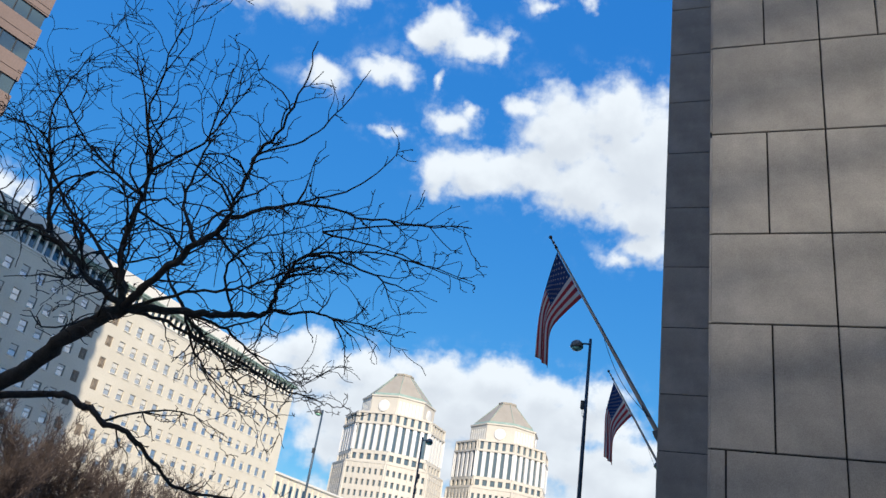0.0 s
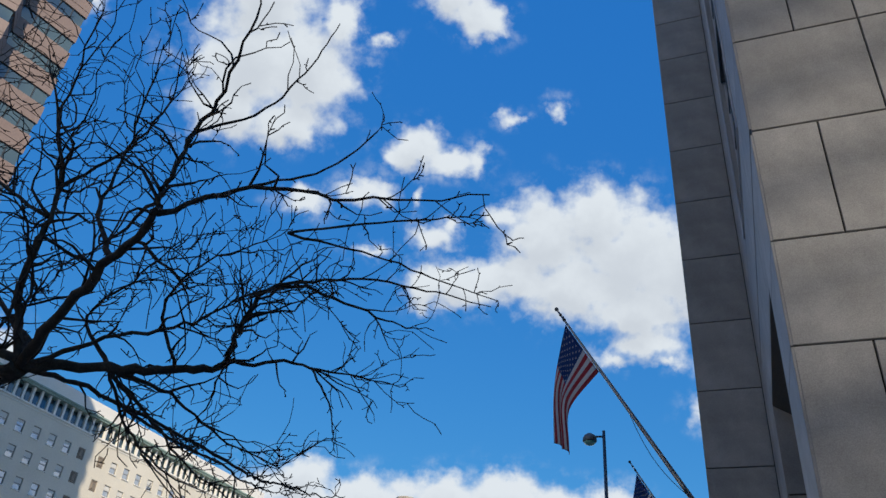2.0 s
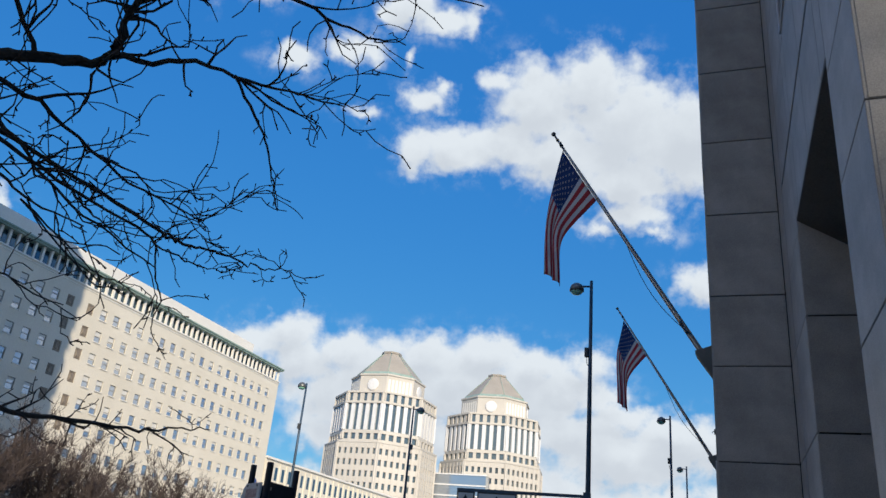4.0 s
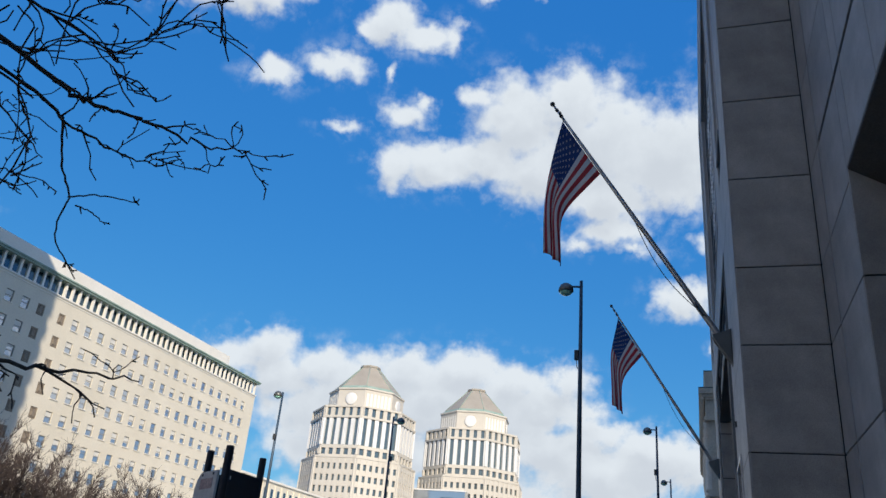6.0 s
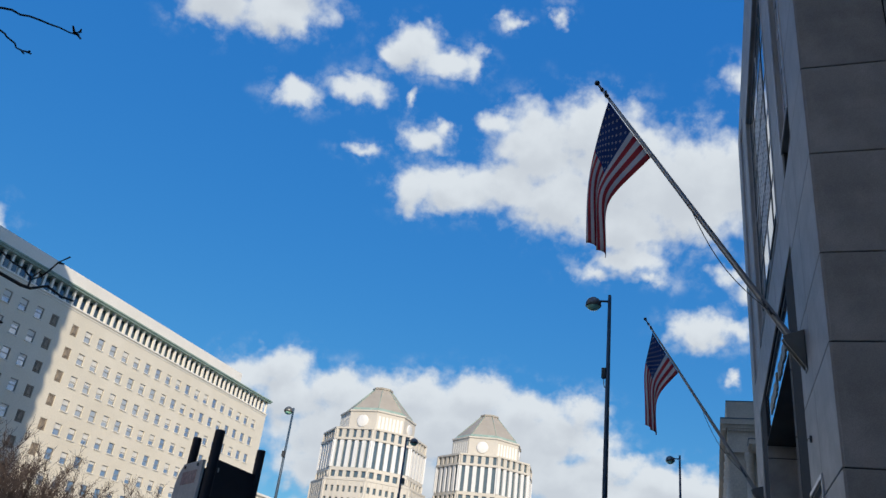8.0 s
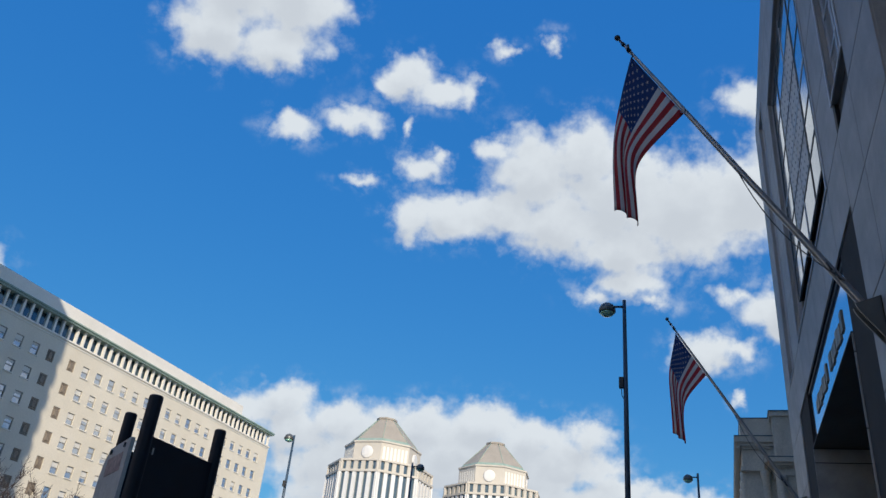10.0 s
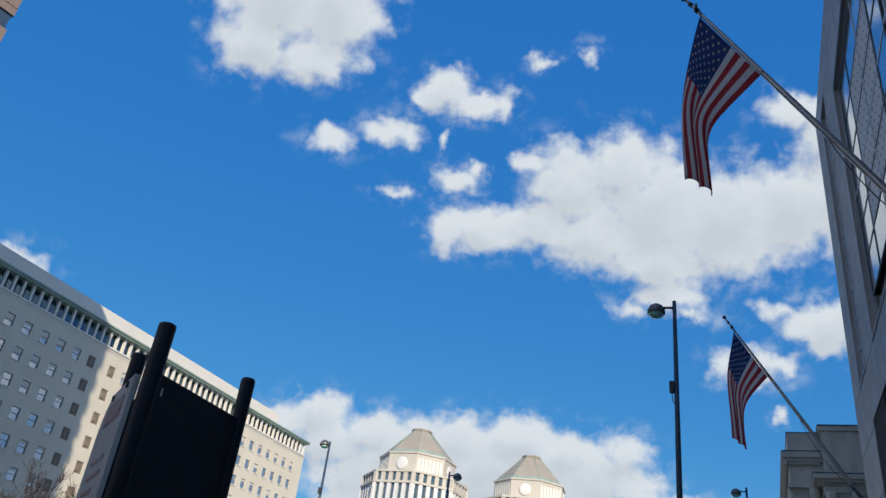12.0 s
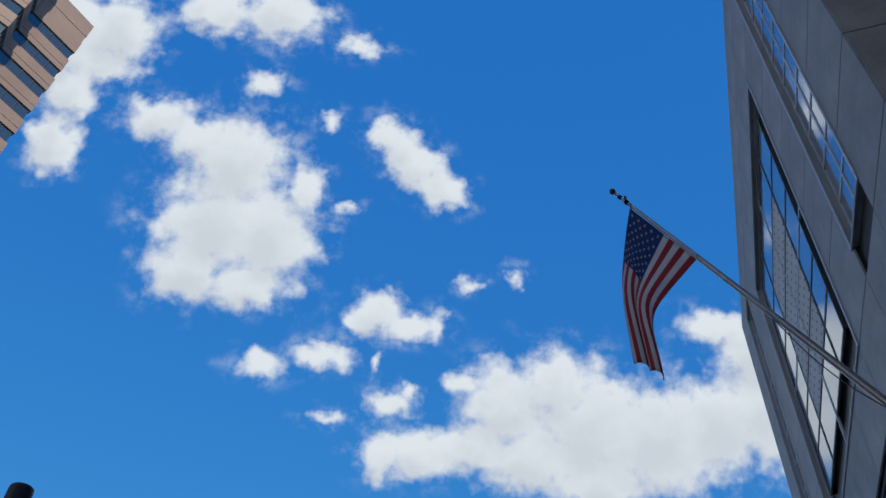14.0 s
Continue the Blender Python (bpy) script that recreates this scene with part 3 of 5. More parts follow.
# ---- street lamps ----
def street_lamp():
    ob = thing("street_lamp", pose(-4.6, 34.3, 0), "tall dark steel street lamp with a bell-shaped green lens", "street lamp", "street lamps")
    bm = bmesh.new()
    tube(bm, [(0, 0, 0), (0, 0, 3), (0, 0, 9), (0, 0, 14.66)], [0.14, 0.115, 0.095, 0.07], 14)
    part("pole", bm, PAINT_DARK, ob)
    bm = bmesh.new()
    lathe(bm, [(0.25, 0), (0.25, 0.06), (0.19, 0.10), (0.18, 0.5), (0.15, 0.55)], 14)
    part("base", bm, PAINT_DARK, ob)
    bm = bmesh.new()
    tube(bm, [(0, 0, 14.38), (-0.22, 0, 14.40), (-0.42, 0, 14.40)], [0.05, 0.045, 0.05], 8)
    part("arm", bm, PAINT_DARK, ob)
    bm = bmesh.new()
    lathe(bm, [(0.30, -0.04), (0.33, 0.0), (0.32, 0.12), (0.25, 0.27), (0.12, 0.36), (0.03, 0.39)], 20)
    head = part("head", bm, LAMP_GREY, ob, "grey domed lamp shell")
    head.location = (-0.66, 0, 14.20)
    bm = bmesh.new()
    lathe(bm, [(0.05, -0.20), (0.18, -0.16), (0.26, -0.09), (0.29, -0.03)], 20)
    part("lens", bm, LAMP_LENS, head, "green glass lens")
    bm = bmesh.new()
    box(bm, -0.24, -0.10, 11.1, -0.08, 0.10, 11.5)
    tube(bm, [(-0.16, 0, 11.12), (-0.14, 0.0, 10.8), (-0.09, 0, 10.7)], [0.015] * 3, 6)
    part("control_box", bm, DARK_FRAME, ob, "dark control box strapped to the pole")
    return ob


lamp = street_lamp()
for x, y, turn in ((-2.9, 63.0, 0), (-2.75, 87.6, 0), (-29.6, 54.1, 90), (-23.4, 61.5, 180), (-54.2, 42.5, 180)):
    copy_thing(lamp, pose(x, y, 0, 0, 0, turn))

# ---- lane sign on an arm from the lamp's pole ----
gantry = thing("lane_sign", pose(-4.6, 34.3, 0), "white lane arrow sign on a dark arm", "road sign")
bm = bmesh.new()
box(bm, -5.5, -0.32, 5.13, 0.1, -0.20, 5.25)
part("arm", bm, PAINT_DARK, gantry)
bm = bmesh.new()
box(bm, -0.14, -0.34, 4.5, 0.14, -0.10, 5.35)
part("clamp", bm, PAINT_DARK, gantry)
for x0, x1 in ((-5.5, -4.72), (-4.6, -2.9)):
    bm = bmesh.new()
    box(bm, x0, -0.30, 4.20, x1, -0.24, 5.128)
    p = part("sign_plate", bm, DARK_FRAME, gantry, "dark edged plate")
    bm = bmesh.new()
    box(bm, x0 + 0.06, -0.306, 4.26, x1 - 0.06, -0.302, 5.07)
    part("white_face", bm, WHITE_STONE, p)
    bm = bmesh.new()
    cx = (x0 + x1) / 2
    ring2 = [(-0.05, 4.35), (0.05, 4.35), (0.05, 4.75), (0.16, 4.75), (0, 5.0), (-0.16, 4.75), (-0.05, 4.75)]
    front = [bm.verts.new((cx + x, -0.316, z)) for x, z in ring2]
    back = [bm.verts.new((cx + x, -0.308, z)) for x, z in ring2]
    bm.faces.new(front), bm.faces.new(back[::-1])
    for k in range(7):
        bm.faces.new((front[k], back[k], back[(k + 1) % 7], front[(k + 1) % 7]))
    part("arrow", bm, BLACK, p)

# ---- map stand on three round posts ----
stand = thing("map_stand", pose(-4.60, 9.664, 0), "black three-post street map stand with a faded sheet", "map stand")
corners = ((0.0, 0.0, 0.040), (-0.02, 0.698, 0.037), (-0.435, 0.332, 0.037))
for x, y, r in corners:
    bm = bmesh.new()
    tube(bm, [(x, y, 0), (x, y, 2.695), (x, y, 2.706), (x, y, 2.711)], [r, r, r * 0.96, r * 0.8], 20)
    part("post", bm, BLACK, stand, "black round steel post")


def stand_panel(name, a, b, z0, z1, material, off, label=""):
    (xa, ya, _), (xb, yb, _) = a, b
    d = Vector((xb - xa, yb - ya, 0))
    ln = d.length
    d.normalize()
    bm = bmesh.new()
    box(bm, 0.03, -0.012, z0, ln - 0.03, 0.012, z1)
    p = part(name, bm, material, stand, label)
    p.matrix_local = Matrix.Translation((xa, ya, 0)) @ Matrix.Rotation(math.atan2(d.y, d.x), 4, "Z") @ Matrix.Translation((0, off, 0))
    return p


stand_panel("panel", corners[0], corners[1], 0.5, 2.49, BLACK, 0, "plain black back panel")
stand_panel("panel", corners[1], corners[2], 0.5, 2.48, BLACK, 0, "plain black back panel")
sheet = stand_panel("map_sheet", corners[2], corners[0], 0.5, 2.36, POSTER, -0.052, "faded grey map sheet behind scratched plastic")
bm = bmesh.new()
rim = [(-0.10, 0.5), (0.50, 0.5), (0.50, 2.47), (0.03, 2.47), (-0.06, 2.40), (-0.10, 2.32)]
near_rim, far_rim = [bm.verts.new((x, -0.011, z)) for x, z in rim], [bm.verts.new((x, 0.011, z)) for x, z in rim]
bm.faces.new(near_rim), bm.faces.new(far_rim[::-1])
for k in range(6):
    bm.faces.new((near_rim[k], far_rim[k], far_rim[(k + 1) % 6], near_rim[(k + 1) % 6]))
sheet.data = mesh_of("map_sheet", bm, POSTER)
for z, h, u0, u1 in ((2.30, 0.10, 0.06, 0.40), (2.12, 0.02, 0.06, 0.34), (2.05, 0.02, 0.06, 0.38), (1.98, 0.02, 0.06, 0.30), (1.80, 0.08, 0.06, 0.42)):
    bm = bmesh.new()
    box(bm, u0, -0.016, z, u1, 0.016, z + h)
    part("print_bar", bm, POSTER_INK, sheet)
for u, z in ((0.09, 2.44), (0.40, 2.44)):
    bm = bmesh.new()
    box(bm, u - 0.012, -0.02, z - 0.012, u + 0.012, 0.02, z + 0.012)
    part("bolt", bm, DARK_FRAME, sheet)
bm = bmesh.new()
box(bm, 0.03, 0.045, 2.39, 0.036, 0.053, 2.425)
part("tag", bm, WHITE_STONE, stand, "small white tag")


# ---- the bare honey locust beside the pavement ----
class Grower:
    """Collects the tubes of one tree: limbs by thickness, twigs in one sheet."""

    def __init__(self, seed):
        self.rng = random.Random(seed)
        self.limbs, self.twigs = [], bmesh.new()

    def smooth(self, pts, n):
        out = []
        pts = [Vector(p) for p in pts]
        q = [2 * pts[0] - pts[1], *pts, 2 * pts[-1] - pts[-2]]
        for i in range(1, len(q) - 2):
            for k in range(n):
                t = k / n
                out.append(0.5 * (2 * q[i] + (q[i + 1] - q[i - 1]) * t + (2 * q[i - 1] - 5 * q[i] + 4 * q[i + 1] - q[i + 2]) * t * t + (3 * q[i] - q[i - 1] - 3 * q[i + 1] + q[i + 2]) * t ** 3))
        return out + [pts[-1]]

    def wander(self, start, way, length, steps, kink, rise):
        r, p, d, out = self.rng, Vector(start), Vector(way).normalized(), [Vector(start)]
        for _ in range(steps):
            d = d + Vector((r.gauss(0, kink), r.gauss(0, kink), r.gauss(0, kink) + rise))
            d.normalize()
            p = p + d * length / steps * r.uniform(0.7, 1.3)
            out.append(p.copy())
        return out

    def side_way(self, d, spread):
        r = self.rng
        v = Vector((r.gauss(0, 1), r.gauss(0, 1), r.gauss(0, 1)))
        v = (v - d * v.dot(d)).normalized()
        return (d * math.cos(spread) + v * math.sin(spread)).normalized()

    def limb(self, pts, r0, r1, n=6, kids=8, reach=1.0, depth=2, sides=8, rise=0.03, skip=0.1):
        r = self.rng
        line = self.smooth(pts, n)
        for i in range(1, len(line) - 1):
            line[i] = line[i] + Vector((r.gauss(0, 1), r.gauss(0, 1), r.gauss(0, 1))) * min(0.014, r0 * 0.5)
        m = len(line)
        radii = [(r0 + (r1 - r0) * (i / (m - 1)) ** 0.8) * r.uniform(0.9, 1.12) for i in range(m)]
        self.limbs.append(bmesh.new())
        tube(self.limbs[-1], line, radii, sides)
        self.sprout(line, radii, kids, reach, depth, rise, skip)

    def sprout(self, line, radii, kids, reach, depth, rise, skip=0.1):
        r = self.rng
        m = len(line)
        for _ in range(max(2, round(kids * 0.72))):
            f = skip + (1 - skip) * r.random() ** 0.8
            i = min(m - 2, int(f * (m - 1)))
            d = (line[i + 1] - line[i]).normalized()
            start = line[i].lerp(line[i + 1], r.random())
            way = self.side_way(d, r.uniform(0.5, 1.15))
            ln = reach * r.uniform(0.35, 1.15)
            rad = min(radii[i] * 0.75, 0.0062 + 0.0095 * ln)
            steps = max(4, int(ln * 11))
            path = self.wander(start, way, ln, steps, 0.33, rise)
            rr = [max(0.0036, rad * (1 - 0.75 * k / steps)) for k in range(steps + 1)]
            tube(self.twigs, path, rr, 4, False)
            if depth > 1:
                self.sprout(path, rr, max(2, int(ln * 7)), reach * 0.55, depth - 1, rise)
            else:
                self.spurs(path)

    def spurs(self, path):
        """Short knobby spurs along a twig."""
        r = self.rng
        for p, q in zip(path, path[1:]):
            if r.random() < 0.4:
                d = self.side_way((q - p).normalized(), 1.0)
                tube(self.twigs, [p, p + d * r.uniform(0.012, 0.035)], [0.0055, 0.0045], 3, False)


g = Grower(11)
JUNC = (-5.30, 3.25, 2.78)
FORK = (-3.42, 2.90, 3.68)
g.limb([(-6.3, 3.1, -0.05), (-6.2, 3.05, 1.0), (-5.9, 3.1, 2.0), JUNC], 0.15, 0.10, 5, 0)
g.limb([JUNC, (-4.5, 3.05, 3.10), (-3.9, 2.92, 3.42), FORK], 0.085, 0.068, 6, 8, 0.8)
g.limb([FORK, (-3.05, 3.30, 3.80), (-2.75, 3.62, 3.90), (-2.50, 3.84, 4.04), (-2.46, 3.84, 4.30), (-2.20, 3.84, 4.68), (-1.85, 4.2, 4.72), (-1.5, 4.6, 4.66), (-1.22, 4.84, 4.68)], 0.045, 0.004, 6, 40, 0.75, 2)
g.limb([(-2.20, 3.84, 4.68), (-1.7, 4.15, 4.86), (-1.15, 4.45, 4.85), (-0.67, 4.70, 4.77)], 0.016, 0.004, 6, 16, 0.5, 2)
g.limb([(-2.50, 3.84, 4.04), (-2.15, 4.1, 4.13), (-1.85, 4.45, 4.17), (-1.5, 4.7, 4.16)], 0.02, 0.004, 6, 18, 0.55, 2)
g.limb([(-2.0, 4.27, 4.15), (-2.05, 4.7, 4.04), (-2.2, 5.1, 3.97), (-2.36, 5.48, 3.90)], 0.010, 0.0035, 6, 7, 0.3, 1)
g.limb([(-2.0, 4.27, 4.15), (-1.9, 4.6, 4.17), (-1.77, 4.87, 4.18)], 0.007, 0.0035, 6, 5, 0.2, 1)
g.limb([(-1.5, 2.9, 4.45), (-1.1, 3.4, 4.52), (-0.75, 3.8, 4.5), (-0.42, 4.09, 4.46)], 0.010, 0.0035, 6, 12, 0.4, 1)
g.limb([(-1.5, 2.9, 4.45), (-0.95, 3.3, 4.72), (-0.6, 3.4, 4.76), (-0.29, 3.42, 4.74)], 0.010, 0.0035, 6, 12, 0.4, 1)
g.limb([FORK, (-2.95, 2.66, 3.88), (-2.43, 2.45, 4.11), (-2.05, 2.32, 4.30), (-2.02, 2.29, 4.50), (-1.95, 2.32, 4.93), (-1.52, 2.06, 5.20), (-1.35, 1.9, 5.75)], 0.042, 0.005, 6, 34, 0.7, 2)
g.limb([(-2.05, 2.32, 4.30), (-1.5, 2.45, 4.50), (-0.9, 2.65, 4.43), (-0.09, 2.80, 4.42)], 0.020, 0.004, 6, 18, 0.4, 2)
g.limb([(-1.95, 2.32, 4.93), (-1.6, 2.5, 5.2), (-1.35, 2.55, 5.6), (-1.15, 2.5, 5.9)], 0.011, 0.0035, 6, 6, 0.3, 1)
g.limb([(-1.5, 2.45, 4.50), (-1.2, 2.75, 4.8), (-0.95, 2.9, 5.2), (-0.95, 2.95, 5.4)], 0.010, 0.0035, 6, 7, 0.25, 1)
g.limb([FORK, (-3.55, 2.80, 4.15), (-3.43, 2.66, 4.60), (-3.43, 2.66, 5.03), (-3.55, 2.5, 5.7), (-3.3, 2.3, 6.5)], 0.036, 0.006, 6, 44, 1.0, 2)
g.limb([(-3.43, 2.66, 5.03), (-3.0, 2.75, 5.4), (-2.8, 2.8, 5.9), (-2.75, 2.7, 6.3)], 0.016, 0.004, 6, 12, 0.6, 2)
g.limb([FORK, (-3.85, 2.75, 3.95), (-4.3, 2.55, 4.30), (-4.9, 2.5, 4.55), (-5.6, 2.6, 5.2)], 0.036, 0.008, 6, 36, 1.0, 2)
g.limb([(-4.3, 2.55, 4.30), (-4.35, 2.35, 4.9), (-4.6, 2.3, 5.6), (-4.5, 2.4, 6.4)], 0.022, 0.005, 6, 28, 0.9, 2)
g.limb([(-2.43, 2.45, 4.11), (-2.75, 2.5, 4.6), (-2.7, 2.5, 5.2), (-2.5, 2.3, 5.9)], 0.020, 0.004, 6, 22, 0.7, 2)
g.limb([FORK, (-3.40, 3.50, 3.76), (-3.28, 4.40, 3.74), (-3.11, 5.19, 3.66), (-3.01, 5.32, 3.62), (-2.84, 5.49, 3.61), (-2.67, 5.66, 3.58), (-2.5, 5.79, 3.58), (-2.39, 5.86, 3.6)], 0.020, 0.0035, 6, 24, 0.30, 2, skip=0.1)
g.limb([(-3.38, 3.70, 3.76), (-3.50, 4.60, 3.78), (-3.5, 5.51, 3.8), (-3.46, 5.6, 3.74), (-3.37, 5.79, 3.71), (-3.25, 5.99, 3.69), (-3.13, 6.07, 3.74)], 0.015, 0.0035, 6, 20, 0.28, 1, skip=0.2)
g.limb([(-3.46, 5.6, 3.74), (-3.49, 5.71, 3.52), (-3.46, 5.79, 3.36), (-3.54, 5.86, 3.16), (-3.48, 6.03, 2.96)], 0.008, 0.0035, 6, 4, 0.08, 1)
g.limb([(-3.46, 5.79, 3.36), (-3.43, 5.98, 3.47), (-3.33, 6.18, 3.52)], 0.005, 0.0034, 6, 3, 0.06, 1)
g.limb([(-3.44, 5.84, 3.33), (-3.42, 5.95, 3.34), (-3.38, 6.03, 3.30)], 0.0045, 0.0034, 6, 2, 0.05, 1)
g.limb([(-3.5, 5.51, 3.8), (-3.61, 5.39, 3.86), (-3.64, 5.49, 3.75), (-3.61, 5.61, 3.61)], 0.007, 0.0035, 6, 8, 0.25, 1)
g.limb([(-3.75, 4.60, 3.65), (-3.91, 5.52, 3.43), (-3.84, 5.65, 3.43), (-3.78, 5.77, 3.39)], 0.008, 0.0035, 6, 9, 0.25, 1)
g.limb([(-3.75, 4.60, 3.65), (-3.89, 5.47, 3.51), (-3.81, 5.64, 3.48), (-3.72, 5.76, 3.49)], 0.008, 0.0035, 6, 9, 0.25, 1)
g.limb([(-3.34, 4.40, 3.78), (-3.9, 5.2, 3.95), (-4.3, 5.9, 4.1), (-4.67, 6.57, 4.2)], 0.013, 0.004, 6, 9, 0.35, 2)
g.limb([(-3.05, 3.30, 3.80), (-3.0, 3.9, 3.85), (-2.9, 4.5, 3.72), (-2.6, 5.0, 3.60)], 0.02, 0.005, 6, 24, 0.65, 2)
g.limb([(-3.05, 3.30, 3.80), (-2.9, 3.7, 3.55), (-2.85, 4.2, 3.35), (-2.6, 4.7, 3.15)], 0.018, 0.004, 6, 22, 0.6, 2)
g.limb([JUNC, (-4.85, 3.62, 2.98), (-4.35, 3.62, 2.96), (-3.85, 3.55, 2.74), (-3.55, 3.6, 2.66), (-3.58, 4.1, 2.50), (-3.70, 4.75, 2.33), (-3.55, 5.3, 2.36), (-3.35, 5.75, 2.38), (-3.40, 6.25, 2.47), (-3.45, 6.73, 2.56)], 0.045, 0.004, 6, 26, 0.40, 2)
g.limb([(-3.85, 3.55, 2.74), (-3.6, 3.9, 2.95), (-3.55, 4.4, 3.05), (-3.4, 5.0, 2.95)], 0.014, 0.004, 6, 12, 0.45, 2)
g.limb([(-3.05, 3.30, 3.80), (-3.30, 3.20, 4.20), (-3.05, 3.25, 4.50), (-2.75, 3.35, 4.95)], 0.018, 0.004, 6, 26, 0.6, 2)
g.limb([(-2.75, 3.62, 3.90), (-2.72, 3.30, 4.25), (-2.42, 3.20, 4.50), (-1.95, 3.30, 4.72)], 0.016, 0.004, 6, 26, 0.6, 2)
g.limb([FORK, (-2.90, 3.05, 3.90), (-2.40, 3.20, 4.02), (-1.95, 3.20, 4.20), (-1.45, 3.35, 4.25)], 0.02, 0.004, 6, 30, 0.6, 2)
g.limb([(-3.05, 3.30, 3.80), (-3.10, 3.70, 3.50), (-2.85, 3.90, 3.25), (-2.55, 4.05, 3.12)], 0.014, 0.004, 6, 18, 0.5, 2)
g.limb([FORK, (-3.87, 3.1, 4.14), (-4.86, 3.1, 4.95), (-5.81, 3.1, 5.89), (-6.36, 3.1, 6.26)], 0.030, 0.005, 6, 40, 0.8, 2)
g.limb([(-3.42, 2.66, 4.75), (-4.15, 2.6, 5.24), (-4.88, 2.6, 5.94), (-5.32, 2.6, 6.53)], 0.018, 0.004, 6, 34, 0.75, 2)
g.limb([(-3.43, 2.66, 5.03), (-3.85, 2.5, 6.14), (-4.63, 2.5, 6.84)], 0.015, 0.004, 6, 16, 0.6, 2)
locust = thing("tree", pose(0, 0, 0), "bare dark tree with crooked limbs and thorny twigs", "tree")
for k, limb_bm in enumerate(g.limbs):
    part("limb" if k else "trunk", limb_bm, BARK, locust)
tw = part("crown", g.twigs, TWIG, locust, "dense bare knobby twigs")
tw["kind"] = "stuff"


# ---- bare trees before the long limestone building ----
def brush_tree(seed, height):
    gr = Grower(seed)
    r = gr.rng
    bm_t, bm_c = bmesh.new(), bmesh.new()
    tube(bm_t, [(0, 0, -0.1), (0.05, 0, height * 0.2), (0, 0.1, height * 0.38)], [0.2, 0.16, 0.12], 7)
    for k in range(17):
        a, s = k * 2.4, r.uniform(0.15, 0.38)
        way = Vector((math.cos(a) * r.uniform(0.3, 0.9), math.sin(a) * r.uniform(0.3, 0.9), 1))
        path = gr.wander((0.02, 0.05, height * s), way, height * r.uniform(0.45, 0.66), 8, 0.10, 0.05)
        tube(bm_t, path, [0.075 * (1 - 0.85 * i / 8) for i in range(9)], 4, False)
        for _ in range(34):
            i = r.randrange(1, 8)
            d = gr.side_way((path[i + 1] - path[i]).normalized(), r.uniform(0.3, 0.9))
            d.z = abs(d.z) * 0.9 + 0.15
            sub = gr.wander(path[i], d, r.uniform(0.8, 2.2), 5, 0.15, 0.05)
            tube(bm_c, sub, [0.028, 0.024, 0.021, 0.018, 0.016, 0.013], 3, False)
            for _ in range(4):
                j = r.randrange(1, 5)
                d2 = gr.side_way((sub[j + 1] - sub[j]).normalized(), r.uniform(0.4, 1.0))
                tube(bm_c, gr.wander(sub[j], d2, r.uniform(0.4, 1.0), 3, 0.15, 0.06), [0.017, 0.015, 0.013, 0.010], 3, False)
    ob = thing("bare_tree", pose(0, 0, 0), "leafless brown street tree with a dense twiggy crown", "tree", "bare trees across the street")
    part("trunk", bm_t, BRUSH, ob)
    c = part("crown", bm_c, BRUSH, ob, "haze of brown bare twigs")
    return ob


rt = random.Random(5)
kinds = [brush_tree(21, 12.2), brush_tree(22, 12.8), brush_tree(23, 11.6)]
for i in range(16):
    y = 50 + i * 3.6
    m = pose(-80 + rt.uniform(-3, 4) + i * 0.12, y + rt.uniform(-1, 1), 0, 0, 0, rt.uniform(0, 360))
    src = kinds[i % 3]
    s = rt.uniform(1.04, 1.20) * (1.0 if i < 10 else 0.9)
    if i < 3:
        src.matrix_world = m @ Matrix.Scale(s, 4)
    else:
        copy_thing(src, m @ Matrix.Scale(s, 4))


# ---- the long limestone building across the street ----
hall = thing("limestone_building", pose(-100.66, 165.18, 0) @ Matrix.Diagonal((1, 1, 1.0347, 1)), "long pale limestone building with sash windows and pilastered top storey", "building")
HALL_LEN, ROWS, PITCH, ROW_TOP = 124.0, 10, 3.79, 37.4
cols = [-64.0 + 3.3 * k for k in range(19)] + [-68.7 - 3.3 * k for k in range(17)]
cols.sort()
WW, WH = 0.76, 0.90
bm = bmesh.new()
zs = []
for r in range(ROWS):
    z = ROW_TOP - r * PITCH
    zs.append((z - WH, z + WH))
edges = [-HALL_LEN] + [v for c in cols for v in (c - WW, c + WW)] + [0.0]
top = 40.7
for z0, z1 in zs:
    box(bm, -0.6, -HALL_LEN, z1, 0, 0, top)
    for a, b in zip(edges[::2], edges[1::2]):
        box(bm, -0.6, a, z0, 0, b, z1)
    top = z0
box(bm, -0.6, -HALL_LEN, -0.1, 0, 0, top)
bmesh.ops.remove_doubles(bm, verts=bm.verts, dist=1e-4)
part("wall", bm, LIMESTONE, hall)
bm = bmesh.new()
box(bm, -24, -HALL_LEN, -0.1, -1.2, -0.02, 43.5)
part("core", bm, GLASS_DARK, hall, "dark glazing behind the openings")
bm = bmesh.new()
box(bm, -24.6, -0.02, -0.1, -0.6, 0.004, 40.7)
part("end_wall", bm, LIMESTONE, hall)
bm = bmesh.new()
box(bm, -0.9, -HALL_LEN, 40.702, 0.18, 0.18, 40.95)
box(bm, -0.9, -HALL_LEN, 40.3, 0.08, 0.08, 40.45)
part("string_course", bm, PALE_STONE, hall)
bm = bmesh.new()
box(bm, -25, -HALL_LEN, 43.45, 0.50, 0.5, 43.75)
box(bm, -25, -HALL_LEN, 43.752, 0.68, 0.66, 44.0)
part("eave", bm, VERDIGRIS, hall, "green weathered copper eave")
bm = bmesh.new()
box(bm, -20, -HALL_LEN, 44.002, 0.55, -14.34, 45.95)
part("parapet", bm, PALE_STONE, hall, "plain pale attic parapet")
bm = bmesh.new()
